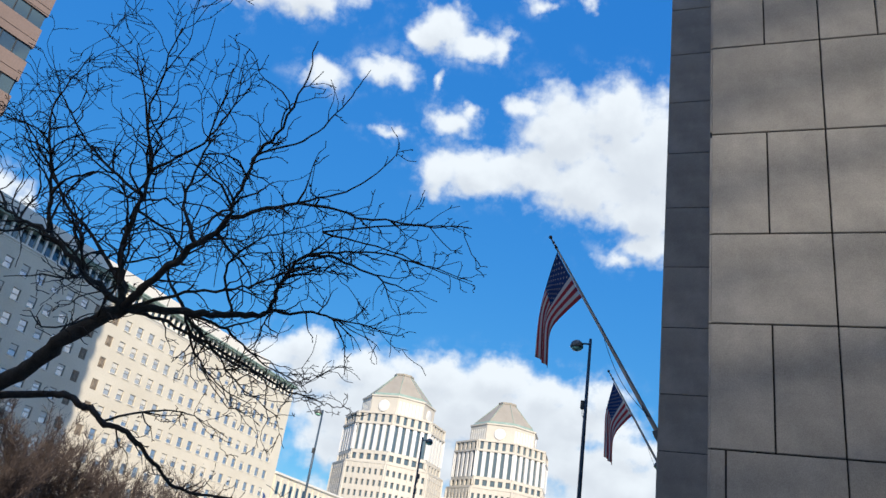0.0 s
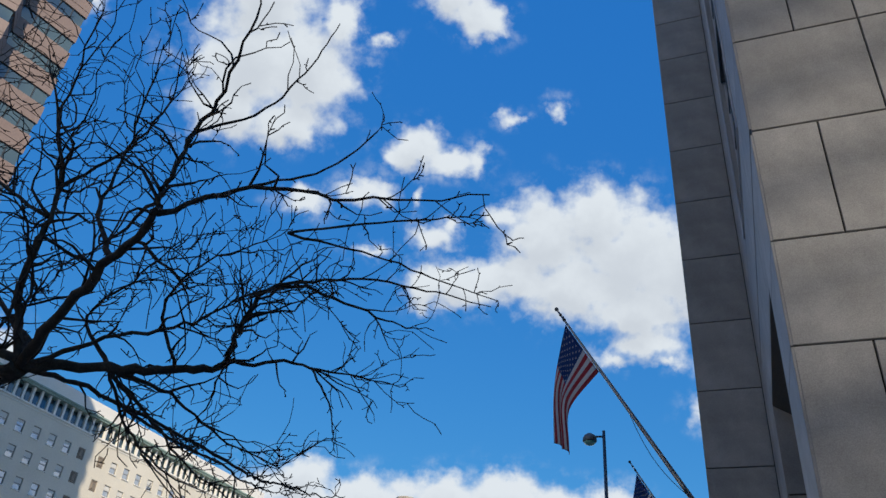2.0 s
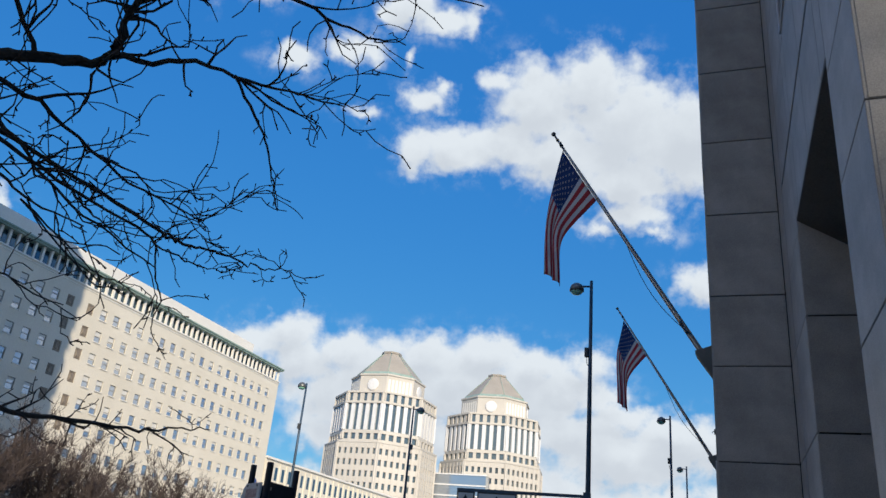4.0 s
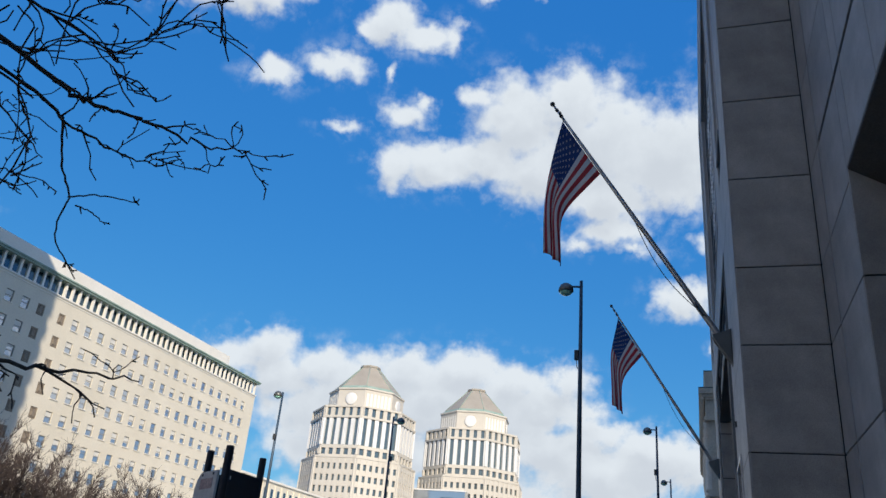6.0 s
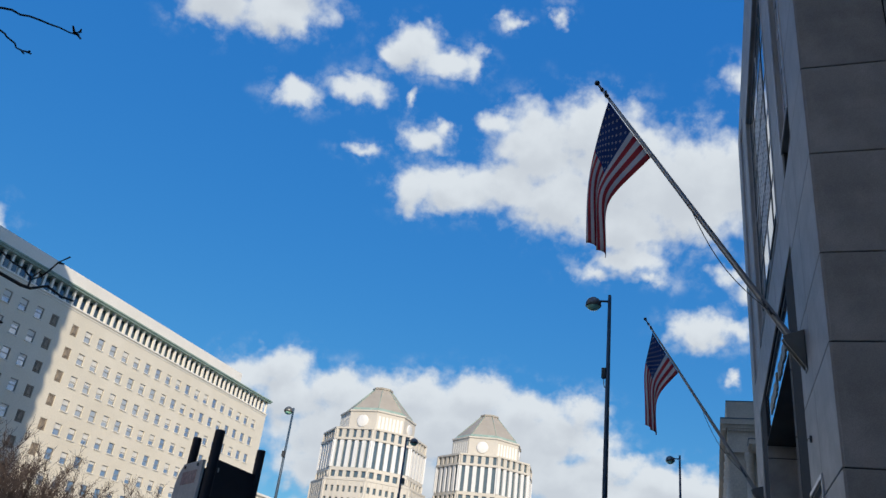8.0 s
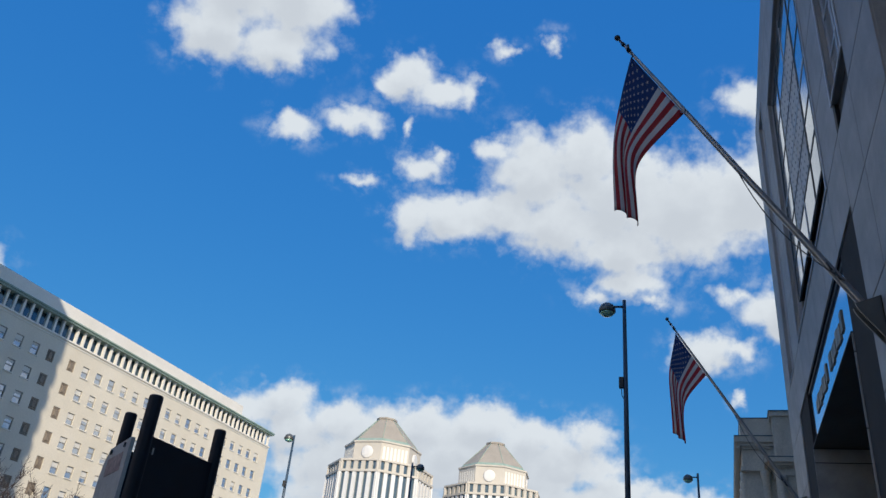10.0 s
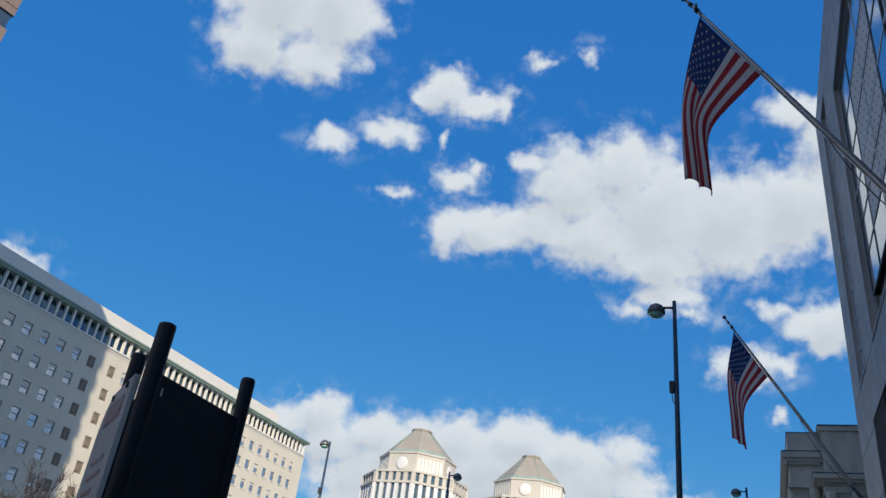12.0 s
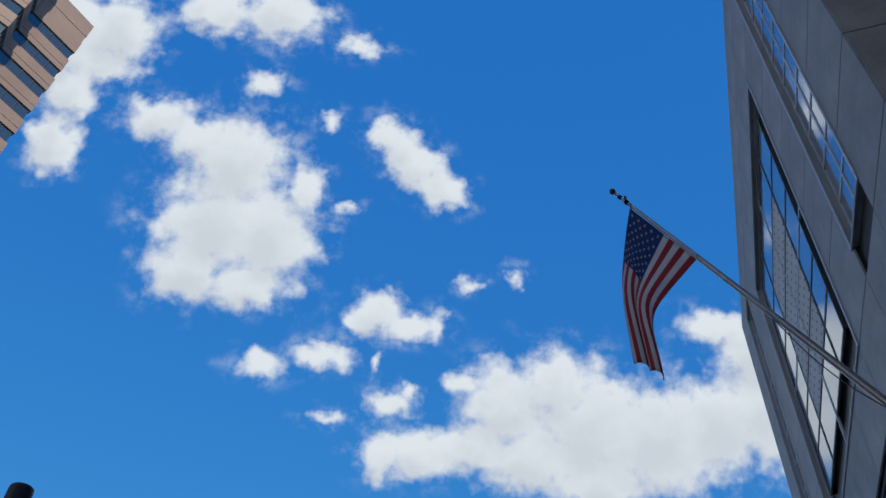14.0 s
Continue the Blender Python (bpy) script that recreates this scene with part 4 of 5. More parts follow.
box(bm, 0.25, -0.27, 0, 0.72, 0.27, 0.14)
box(bm, 0.28, -0.215, 0.14, 0.68, 0.215, 2.38)
box(bm, 0.25, -0.26, 2.38, 0.72, 0.26, 2.495)
pil = mesh_of("pilaster", bm, PALE_STONE)
n = int(HALL_LEN / 1.69)
for k in range(n):
    piece("pilaster", pil, hall, pose(-0.70, -0.5 - 1.69 * k, 40.952))
bm = bmesh.new()
for b in ((-0.30, -WW, -WH, -0.12, -WW + 0.09, WH), (-0.30, WW - 0.09, -WH, -0.12, WW, WH), (-0.30, -WW + 0.09, WH - 0.09, -0.12, WW - 0.09, WH), (-0.30, -WW + 0.09, -WH, -0.12, WW - 0.09, -WH + 0.09), (-0.28, -WW + 0.09, -0.05, -0.13, WW - 0.09, 0.05)):
    box(bm, *b)
frame_me = mesh_of("window_frame", bm, SASH)
bm = bmesh.new()
box(bm, -0.3, -WW - 0.12, -WH - 0.14, 0.14, WW + 0.12, -WH - 0.005)
sill_me = mesh_of("window_sill", bm, PALE_STONE)
bm = bmesh.new()
box(bm, -0.24, -WW + 0.09, -WH + 0.09, -0.20, WW - 0.09, WH - 0.09)
pane_me = mesh_of("pane", bm, GLASS_SASH)
blinds = []
for drop in (0.35, 0.7, 1.0):
    bm = bmesh.new()
    box(bm, -0.19, -WW + 0.10, WH - 0.1 - drop, -0.17, WW - 0.10, WH - 0.10)
    blinds.append(mesh_of("blind", bm, BLIND))
bm = bmesh.new()
loops = []
for cut, x in ((0, -0.3), (0, -0.10), (0.14, -0.10), (0.18, -0.03), (0.25, -0.03), (0.28, -0.10), (0.38, -0.10), (0.42, 0.0), (0.50, 0.0)):
    loops.append([bm.verts.new((x, sy * (WW - cut), sz * (WH - cut))) for sy, sz in ((-1, -1), (1, -1), (1, 1), (-1, 1))])
for a, b in zip(loops, loops[1:]):
    for k in range(4):
        bm.faces.new((a[k], a[(k + 1) % 4], b[(k + 1) % 4], b[k]))
bm.faces.new(loops[-1])
carved_me = mesh_of("carved_panel", bm, CARVED)
rw = random.Random(3)
for c in cols:
    for r in range(ROWS):
        z = ROW_TOP - r * PITCH
        if c in (-64.0, -68.7):
            piece("carved_panel", carved_me, hall, pose(0, c, z))
            continue
        w = piece("window_frame", frame_me, hall, pose(0, c, z))
        piece("window_sill", sill_me, w, pose(0, 0, 0))
        piece("pane", pane_me, w, pose(0, 0, 0))
        if rw.random() < 0.6:
            piece("blind", rw.choice(blinds), w, pose(0, 0, 0))

# lower wing beyond it
wing = thing("low_wing", pose(-101.6, 168, 0), "lower pale stone wing beyond the long building", "building")
bm = bmesh.new()
box(bm, -20, 0, -0.1, -0.5, 95, 24.6)
part("wall", bm, LIMESTONE, wing)
bm = bmesh.new()
box(bm, -20.2, -0.2, 24.602, -0.1, 95.2, 25.1)
part("cornice", bm, PALE_STONE, wing)
bm = bmesh.new()
box(bm, -0.55, -0.6, -1.5, -0.44, 0.6, 1.5)
wing_win = mesh_of("window", bm, GLASS_DARK)
for k in range(28):
    for z in (21.5, 17.2, 12.8):
        piece("window", wing_win, wing, pose(0, 2 + 3.35 * k, z))
bm = bmesh.new()
box(bm, -0.62, -0.32, -1.9, -0.25, 0.32, 11.2)
pier_me = mesh_of("pier", bm, LIMESTONE)
for k in range(28):
    piece("pier", pier_me, wing, pose(0, 0.35 + 3.35 * k, 12.8))

# small flag before the long building
staff = thing("flagstaff", pose(-85, 136.6, 0), "small striped flag on a white staff", "flag")
bm = bmesh.new()
tube(bm, [(0, 0, 0), (0, 0, 9), (0, 0, 17.0)], [0.13, 0.1, 0.06], 8)
part("staff", bm, WHITE_STONE, staff)
bm = bmesh.new()
cells = [[bm.verts.new((0.25 * math.sin(k * 0.9 + i * 0.3), 0.1 + k * 0.42, 16.6 - i * 0.22 - k * 0.26)) for k in range(9)] for i in range(14)]
for i in range(13):
    for k in range(8):
        fc = bm.faces.new((cells[i][k], cells[i][k + 1], cells[i + 1][k + 1], cells[i + 1][k]))
        fc.material_index = 2 if i < 7 and k < 3 else i % 2
        fc.smooth = True
part("flag", bm, (CLOTH_RED, CLOTH_WHITE, CLOTH_BLUE), staff)

# pale glass link seen between the two crowned towers
link = thing("glass_link", pose(-98, 296, 0), "pale low glass block between the towers", "building")
bm = bmesh.new()
box(bm, -14, 0, -0.1, 14, 20, 39.5)
part("wall", bm, GLASS_SASH, link)
for k in range(10):
    bm = bmesh.new()
    box(bm, -14.2, -0.3, 3.2 + 4 * k, 14.2, 0.2, 3.7 + 4 * k)
    part("floor_band", bm, WHITE_STONE, link)


# ---- two crowned towers ----
def ring(radius, turn=0.0, n=8):
    return [(radius * math.cos(turn + k * math.tau / n), radius * math.sin(turn + k * math.tau / n)) for k in range(n)]


def on_faces(me, name, parent, radius, offsets, z, faces=range(8)):
    """Puts a piece on the octagon's faces; its +x looks outwards."""
    ap = radius * math.cos(math.pi / 8)
    for f in faces:
        a = (f + 0.5) * math.tau / 8
        for o in offsets:
            piece(name, me, parent, Matrix.Rotation(a, 4, "Z") @ Matrix.Translation((ap, o, z)))


def crowned_tower(label, x, y, turn):
    toward = math.atan2(4.1 - y, -0.8 - x) - radians(turn)
    ob = thing("tower", Matrix.Translation((x, y, 0)) @ Matrix.Rotation(toward, 4, "Z"), label, "tower", "pair of crowned towers")

    def slab(name, r, z0, z1, mat, r1=None, lab=""):
        bm = bmesh.new()
        prism(bm, ring(r), z0, z1, ring(r1) if r1 else None)
        return part(name, bm, mat, ob, lab)

    slab("lower_core", 21.2, -0.1, 45.2, GLASS_TOWER)
    for k in range(11):
        z = 45.3 - 4.05 * k
        slab("floor_band", 21.9, z - 1.9, z, TOWER_STONE)
    w = 2 * 21.9 * math.sin(math.pi / 8)
    bm = bmesh.new()
    box(bm, -0.5, -0.62, 0, 0.12, 0.62, 45.2)
    pier = mesh_of("pier", bm, TOWER_STONE)
    on_faces(pier, "pier", ob, 21.9, [w * (k - 3.5) / 7 * 0.985 for k in range(8)], 0)
    slab("step", 22.1, 45.304, 46.0, TOWER_STONE)
    slab("mid_core", 19.7, 46.0, 60.2, GLASS_TOWER)
    slab("mid_band", 20.4, 49.0, 50.2, TOWER_STONE)
    slab("mid_band", 20.4, 46.002, 46.7, TOWER_STONE)
    w2 = 2 * 20.3 * math.sin(math.pi / 8)
    bm = bmesh.new()
    box(bm, -0.5, -0.62, 46.7, 0.1, 0.62, 49.0)
    low = mesh_of("small_pier", bm, TOWER_STONE)
    on_faces(low, "small_pier", ob, 20.3, [w2 * (k - 2.5) / 5 for k in range(6)], 0)
    bm = bmesh.new()
    box(bm, -0.5, -0.75, 50.2, 0.2, 0.75, 60.2)
    white = mesh_of("white_pier", bm, WHITE_STONE)
    on_faces(white, "white_pier", ob, 20.3, [w2 * (k - 2.5) / 5 * 0.97 for k in range(6)], 0)
    slab("cap", 20.8, 60.202, 61.0, TOWER_STONE)
    slab("cap_core", 19.6, 61.0, 64.2, GLASS_TOWER)
    slab("cap", 20.5, 64.202, 64.9, TOWER_STONE)
    bm = bmesh.new()
    box(bm, -0.5, -0.8, 61.0, 0.1, 0.8, 64.2)
    cap_pier = mesh_of("cap_pier", bm, TOWER_STONE)
    on_faces(cap_pier, "cap_pier", ob, 20.1, [w2 * (k - 2.5) / 5 * 0.97 for k in range(6)], 0)
    slab("drum", 14.8, 64.9, 72.3, TOWER_STONE)
    slab("drum_cornice", 15.2, 72.3, 72.9, TOWER_STONE)
    w3 = 2 * 14.8 * math.sin(math.pi / 8)
    bm = bmesh.new()
    box(bm, -0.2, -0.42, 66.0, 0.06, 0.42, 70.8)
    slot = mesh_of("slot_window", bm, PALE_STONE)
    on_faces(slot, "slot_window", ob, 14.8, [w3 * (k - 3) / 7.6 for k in range(7)], 0, (0, 2, 4, 6))
    bm = bmesh.new()
    lathe(bm, [(2.35, -0.1), (2.35, 0.25), (2.05, 0.4), (0.5, 0.42)], 28)
    disc = mesh_of("disc", bm, WHITE_STONE)
    ap = 14.8 * math.cos(math.pi / 8)
    for f in (1, 3, 5, 7):
        a = (f + 0.5) * math.tau / 8
        piece("disc", disc, ob, Matrix.Rotation(a, 4, "Z") @ Matrix.Translation((ap, 0, 68.6)) @ Matrix.Rotation(math.pi / 2, 4, "Y"))
    slab("roof_skirt", 14.6, 72.9, 74.2, VERDIGRIS, 13.2, "pale green copper skirt")
    slab("roof", 13.2, 74.2, 84.1, COPPER, 3.8, "tan metal pyramid roof")
    slab("roof_cap", 4.1, 84.1, 84.8, COPPER)
    bm = bmesh.new()
    for k in range(8):
        a = k * math.tau / 8
        tube(bm, [(13.25 * math.cos(a), 13.25 * math.sin(a), 74.2), (3.85 * math.cos(a), 3.85 * math.sin(a), 84.15)], [0.14, 0.14], 5)
    part("roof_rib", bm, VERDIGRIS, ob)
    return ob


crowned_tower("pale octagonal stone tower with white piers and a pyramid roof", -124.8, 286.5, 3)
crowned_tower("farther pale octagonal stone tower with a pyramid roof", -89.2, 321.5, -15)

# ---- the banded tower ----
banded = thing("banded_tower", pose(-58.3, 37.8, 0), "tall pink granite tower with dark ribbon windows", "tower")
plan = [(0, 0), (-27, 6.2), (-40, -40), (-6.5, -44), (-1.55, -12.9), (1.0, -7.3), (-1.25, -5.45)]


def inset(pts, d):
    out = []
    n = len(pts)
    for i in range(n):
        a, b, c = Vector(pts[i - 1]), Vector(pts[i]), Vector(pts[(i + 1) % n])
        e, f = (b - a).normalized(), (c - b).normalized()
        n1, n2 = Vector((-e.y, e.x)), Vector((-f.y, f.x))
        m = (n1 + n2).normalized()
        out.append(tuple(b + m * d / max(0.3, m.dot(n1))))
    return out


glass_plan, joint_plan = inset(plan, 0.16), inset(plan, 0.05)
floors = 20
bm = bmesh.new()
box(bm, -0.06, -0.06, 0, 0.06, 0.06, 1.58)
bar_me = mesh_of("mullion", bm, DARK_FRAME)
for k in range(floors):
    base = 76.05 - 3.76 * k
    bm = bmesh.new()
    lo, hi = base, (81.9 if k == 0 else base + 2.17)
    if k == 0:
        prism(bm, plan, 76.05, 78.1)
        prism(bm, joint_plan, 78.1, 79.5)
        prism(bm, plan, 79.5, 81.9)
    else:
        prism(bm, plan, lo, lo + 0.75)
        prism(bm, joint_plan, lo + 0.75, lo + 0.82)
        prism(bm, plan, lo + 0.82, hi)
    part("spandrel", bm, PINK_GRANITE, banded)
    bm = bmesh.new()
    prism(bm, glass_plan, max(0, base - 1.59), base)
    ribbon = part("window_band", bm, GLASS_DARK, banded)
    for (xa, ya), (xb, yb) in ((glass_plan[0], glass_plan[6]), (glass_plan[6], glass_plan[5]), (glass_plan[5], glass_plan[4])):
        for f in (0.25, 0.5, 0.75):
            x, y = xa + (xb - xa) * f, ya + (yb - ya) * f
            piece("mullion", bar_me, ribbon, pose(x, y, base - 1.585))

# ---- sooty classical building at the next corner ----
old = thing("classical_building", pose(0, 102, 0), "sooty sandstone building with heavy cornices and pilasters", "building")
layers = (("attic", 1.25, 0.0, 28.2, 30.2), ("cornice", 0.55, -0.6, 27.3, 27.95), ("cornice", 0.8, -0.35, 26.9, 27.3), ("cornice", 1.0, -0.15, 28.06, 28.2),
          ("frieze", 1.25, 0.1, 24.6, 26.9), ("architrave", 1.0, -0.1, 24.1, 24.6), ("wall", 1.5, 0.4, -0.1, 24.1), ("ledge", 1.1, 0.0, 15.2, 15.8))
for name, x, y, z0, z1 in layers:
    bm = bmesh.new()
    box(bm, x, y, z0, 30, 60 - y, z1)
    part(name, bm, OLD_STONE, old)
for x, y, z in ((1.2, -0.05, 30.202), (0.5, -0.65, 27.952)):
    bm = bmesh.new()
    box(bm, x, y, z, 30, 60 - y, z + 0.10)
    part("coping", bm, PAINT_DARK, old, "dark metal coping")
bm = bmesh.new()
lathe(bm, [(0.62, 0), (0.62, 0.4), (0.48, 0.5), (0.42, 7.2), (0.55, 7.5), (0.6, 8.0), (0.6, 8.3)], 12)
column = mesh_of("column", bm, OLD_STONE)
for k in range(12):
    piece("column", column, old, pose(1.45, 1.2 + 4.4 * k, 15.8))
for k in range(5):
    piece("column", column, old, pose(3.6 + 4.4 * k, 0.2, 15.8))
# its taller pavilion, set forward, with a deep cornice and paired columns
for name, x, y, z0, z1 in (("pavilion_wall", 4.6, -2.2, -0.1, 23.1), ("pavilion_frieze", 4.4, -2.4, 23.102, 24.1), ("pavilion_cornice", 3.8, -3.0, 24.102, 24.4), ("pavilion_cornice", 3.45, -3.35, 24.402, 24.9),
                           ("pavilion_attic", 4.7, -2.15, 24.902, 29.8), ("pavilion_cap", 4.45, -2.4, 29.802, 30.35)):
    bm = bmesh.new()
    box(bm, x, y, z0, 30, 3.0, z1)
    part(name, bm, OLD_STONE, old)
for x, y, z in ((3.4, -3.4, 24.904), (4.35, -2.5, 30.352)):
    bm = bmesh.new()
    box(bm, x, y, z, 30.05, 3.05, z + 0.1)
    part("coping", bm, PAINT_DARK, old, "dark metal coping")
for x in (4.75, 7.2, 11.4, 13.9, 18.1, 20.6):
    piece("column", column, old, pose(x + 0.3, -2.55, 14.78))
bm = bmesh.new()
box(bm, -0.35, -0.12, 25.1, 0.35, 0.1, 29.7)
attic_pier = mesh_of("attic_pier", bm, OLD_STONE)
for x in (4.85, 7.2, 11.4, 13.9, 18.1, 20.6):
    piece("attic_pier", attic_pier, old, pose(x + 0.3, -2.15, 0))
bm = bmesh.new()
box(bm, -0.16, -0.28, 0, 0.16, 0.0, 0.28)
block = mesh_of("modillion", bm, OLD_STONE)
for k in range(30):
    piece("modillion", block, old, pose(4.6 + 0.62 * k, -2.4, 23.82))
for k in range(9):
    piece("modillion", block, old, pose(1.45 + 0.34 * k, 0.1, 26.62))
bm = bmesh.new()
box(bm, -0.03, -0.8, 0, 0.3, 0.8, 3.2)
old_win = mesh_of("window", bm, GLASS_DARK)
for k in range(11):
    for z in (18.2, 10.5, 6.0):
        piece("window", old_win, old, pose(1.48, 3.4 + 4.4 * k, z))
bm = bmesh.new()
box(bm, 0.55, 0, 0, 0.95, 0.32, 0.3)
dentil = mesh_of("dentil", bm, OLD_STONE)
for k in range(40):
    piece("dentil", dentil, old, pose(0.12, -0.3 + 0.72 * k, 26.58))


# ---- clouds on a far sheet of sky ----
def density_group(puffs):
    """A node group: how deep a spot of the sky lies within the puffs, each an ellipse."""
    grp = bpy.data.node_groups.new("cloud_depth", "ShaderNodeTree")
    grp.interface.new_socket("Spot", in_out="INPUT", socket_type="NodeSocketVector")
    grp.interface.new_socket("Depth", in_out="OUTPUT", socket_type="NodeSocketFloat")
    gi, go = grp.nodes.new("NodeGroupInput"), grp.nodes.new("NodeGroupOutput")
    best = None
    for cx, cy, rx, ry in puffs:
        rx, ry = rx * 1.06 + 2, ry * 1.06 + 2
        ma = grp.nodes.new("ShaderNodeVectorMath")
        ma.operation = "MULTIPLY_ADD"
        ma.inputs[1].default_value = (100 / rx, 100 / ry, 0)
        ma.inputs[2].default_value = (-cx / rx, -cy / ry, 0)
        grp.links.new(gi.outputs[0], ma.inputs[0])
        ln = grp.nodes.new("ShaderNodeVectorMath")
        ln.operation = "LENGTH"
        grp.links.new(ma.outputs[0], ln.inputs[0])
        size = min(1.0, (min(rx, ry) / 60) ** 0.5)
        sub = grp.nodes.new("ShaderNodeMath")
        sub.operation = "MULTIPLY_ADD"
        sub.inputs[1].default_value, sub.inputs[2].default_value = -size, size
        grp.links.new(ln.outputs["Value"], sub.inputs[0])
        if best is None:
            best = sub.outputs[0]
        else:
            mx = grp.nodes.new("ShaderNodeMath")
            mx.operation = "SMOOTH_MAX"
            mx.inputs[2].default_value = 0.34
            grp.links.new(best, mx.inputs[0])
            grp.links.new(sub.outputs[0], mx.inputs[1])
            best = mx.outputs[0]
    grp.links.new(best, go.inputs[0])
    return grp


great = [(1092, 376, 92, 68), (1004, 418, 85, 85), (1175, 453, 150, 110), (1294, 455, 140, 105), (1393, 427, 110, 95), (1481, 404, 100, 110), (1386, 261, 68, 42), (1457, 296, 80, 70), (1057, 507, 120, 65),
         (957, 490, 90, 46), (857, 506, 90, 46), (798, 517, 50, 40), (1178, 543, 115, 52), (1287, 510, 105, 48), (1195, 596, 72, 32), (1131, 630, 42, 18), (1236, 630, 46, 14), (928, 386, 40, 25)]
lone = [(1481, 629, 90, 52), (1541, 618, 70, 60), (1401, 612, 55, 20), (1350, 719, 72, 40), (1400, 704, 45, 22), (1419, 795, 14, 15), (770, 271, 58, 42), (831, 291, 58, 30), (870, 288, 22, 28),
        (731, 287, 34, 22), (683, 353, 62, 30), (576, 374, 46, 26), (805, 427, 48, 28), (832, 407, 24, 18), (701, 454, 36, 12), (771, 361, 8, 24), (1014, 190, 20, 20), (932, 209, 20, 14),
        (19, 631, 70, 32), (74, 655, 34, 18)]
high = [(178, -172, 60, 55), (425, -25, 60, 50), (795, -35, 45, 40), (848, 20, 48, 38),
        (353, -60, 70, 46), (497, 9, 105, 92), (476, 133, 125, 100), (572, 146, 95, 100), (432, 217, 78, 62), (532, 236, 90, 46), (623, 53, 40, 52), (769, -62, 44, 40), (820, -6, 55, 45),
        (875, 47, 48, 34), (429, -276, 85, 50), (550, -282, 90, 62), (704, -233, 50, 22), (532, -142, 42, 26), (255, -219, 85, 75), (170, -244, 80, 60), (173, 4, 52, 62), (186, -100, 58, 55),
        (244, -155, 66, 36), (702, 84, 24, 16), (658, -81, 20, 20)]
bank = [(591, 856, 62, 40), (517, 881, 75, 38), (696, 890, 85, 40), (841, 887, 100, 48), (954, 876, 95, 46), (1041, 900, 80, 45), (1145, 887, 64, 36), (703, 964, 150, 62), (869, 959, 150, 62),
        (1049, 964, 130, 62), (1131, 1023, 160, 60), (1322, 1005, 112, 36), (649, 1046, 62, 40), (1175, 952, 60, 30), (816, 1052, 200, 60), (610, 910, 90, 50), (760, 920, 110, 55), (900, 920, 110, 50), (1010, 930, 110, 55), (1110, 930, 90, 50), (720, 1010, 160, 50), (1220, 985, 110, 34), (1340, 1041, 140, 62), (1240, 1071, 200, 70), (1460, 1051, 100, 52),
        (700, 1176, 300, 60), (1000, 1156, 300, 90), (1300, 1186, 300, 90), (330, 1136, 120, 40), (100, 1086, 160, 50)]
puff_depth = density_group(great + lone + high + bank)

m_cloud, nt, bsdf = shader("cumulus")
nt.nodes.remove(bsdf)
out = nt.nodes["Material Output"]
tc = nt.nodes.new("ShaderNodeTexCoord")
sep = nt.nodes.new("ShaderNodeSeparateXYZ")
nt.links.new(tc.outputs["Object"], sep.inputs[0])


def maths(op, a, b=None, c=None):
    n = nt.nodes.new("ShaderNodeMath")
    n.operation = op
    for i, v in enumerate((a, b, c)):
        if v is None:
            continue
        if isinstance(v, (int, float)):
            n.inputs[i].default_value = v
        else:
            nt.links.new(v, n.inputs[i])
    return n.outputs[0]


FOCAL = 13.69
depth_z = maths("MULTIPLY", sep.outputs["Z"], -1.0)
su = maths("MULTIPLY_ADD", maths("DIVIDE", sep.outputs["X"], depth_z), FOCAL, 7.84)
sv = maths("MULTIPLY_ADD", maths("DIVIDE", sep.outputs["Y"], depth_z), -FOCAL, 4.41)
spot = nt.nodes.new("ShaderNodeCombineXYZ")
nt.links.new(su, spot.inputs[0]), nt.links.new(sv, spot.inputs[1])


def shifted(by):
    at = nt.nodes.new("ShaderNodeVectorMath")
    at.operation = "ADD"
    at.inputs[1].default_value = by
    nt.links.new(spot.outputs[0], at.inputs[0])
    return at.outputs[0]


def cloud_noise(at, scale, detail, rough):
    n = node(nt, "ShaderNodeTexNoise", Scale=scale, Detail=detail, Roughness=rough)
    nt.links.new(at, n.inputs["Vector"])
    return n


def puff_at(at):
    """Depth in the puffs at a spot, its outline billowed by noise."""
    warp = cloud_noise(at, 2.2, 5.0, 0.55)
    off = nt.nodes.new("ShaderNodeVectorMath")
    off.operation = "MULTIPLY_ADD"
    off.inputs[1].default_value, off.inputs[2].default_value = (0.6, 0.6, 0), (-0.3, -0.3, 0)
    nt.links.new(warp.outputs["Color"], off.inputs[0])
    moved = nt.nodes.new("ShaderNodeVectorMath")
    moved.operation = "ADD"
    nt.links.new(at, moved.inputs[0]), nt.links.new(off.outputs[0], moved.inputs[1])
    gr = nt.nodes.new("ShaderNodeGroup")
    gr.node_tree = puff_depth
    nt.links.new(moved.outputs[0], gr.inputs[0])
    return gr.outputs[0]


base_spot = shifted((0, 0, 0))
fray = maths("SUBTRACT", cloud_noise(base_spot, 2.6, 9.0, 0.52).outputs["Fac"], 0.5)
above_raw = puff_at(base_spot)
here = maths("MULTIPLY_ADD", fray, 0.95, above_raw)
cover = nt.nodes.new("ShaderNodeMapRange")
cover.interpolation_type = "SMOOTHSTEP"
cover.inputs["From Min"].default_value, cover.inputs["From Max"].default_value = -0.07, 0.52
nt.links.new(here, cover.inputs["Value"])
above = puff_at(shifted((0.12, -0.34, 0)))
billow = maths("SUBTRACT", cloud_noise(shifted((3.1, 1.7, 0)), 1.5, 5.0, 0.5).outputs["Fac"], 0.5)
shade = nt.nodes.new("ShaderNodeMapRange")
shade.interpolation_type = "SMOOTHSTEP"
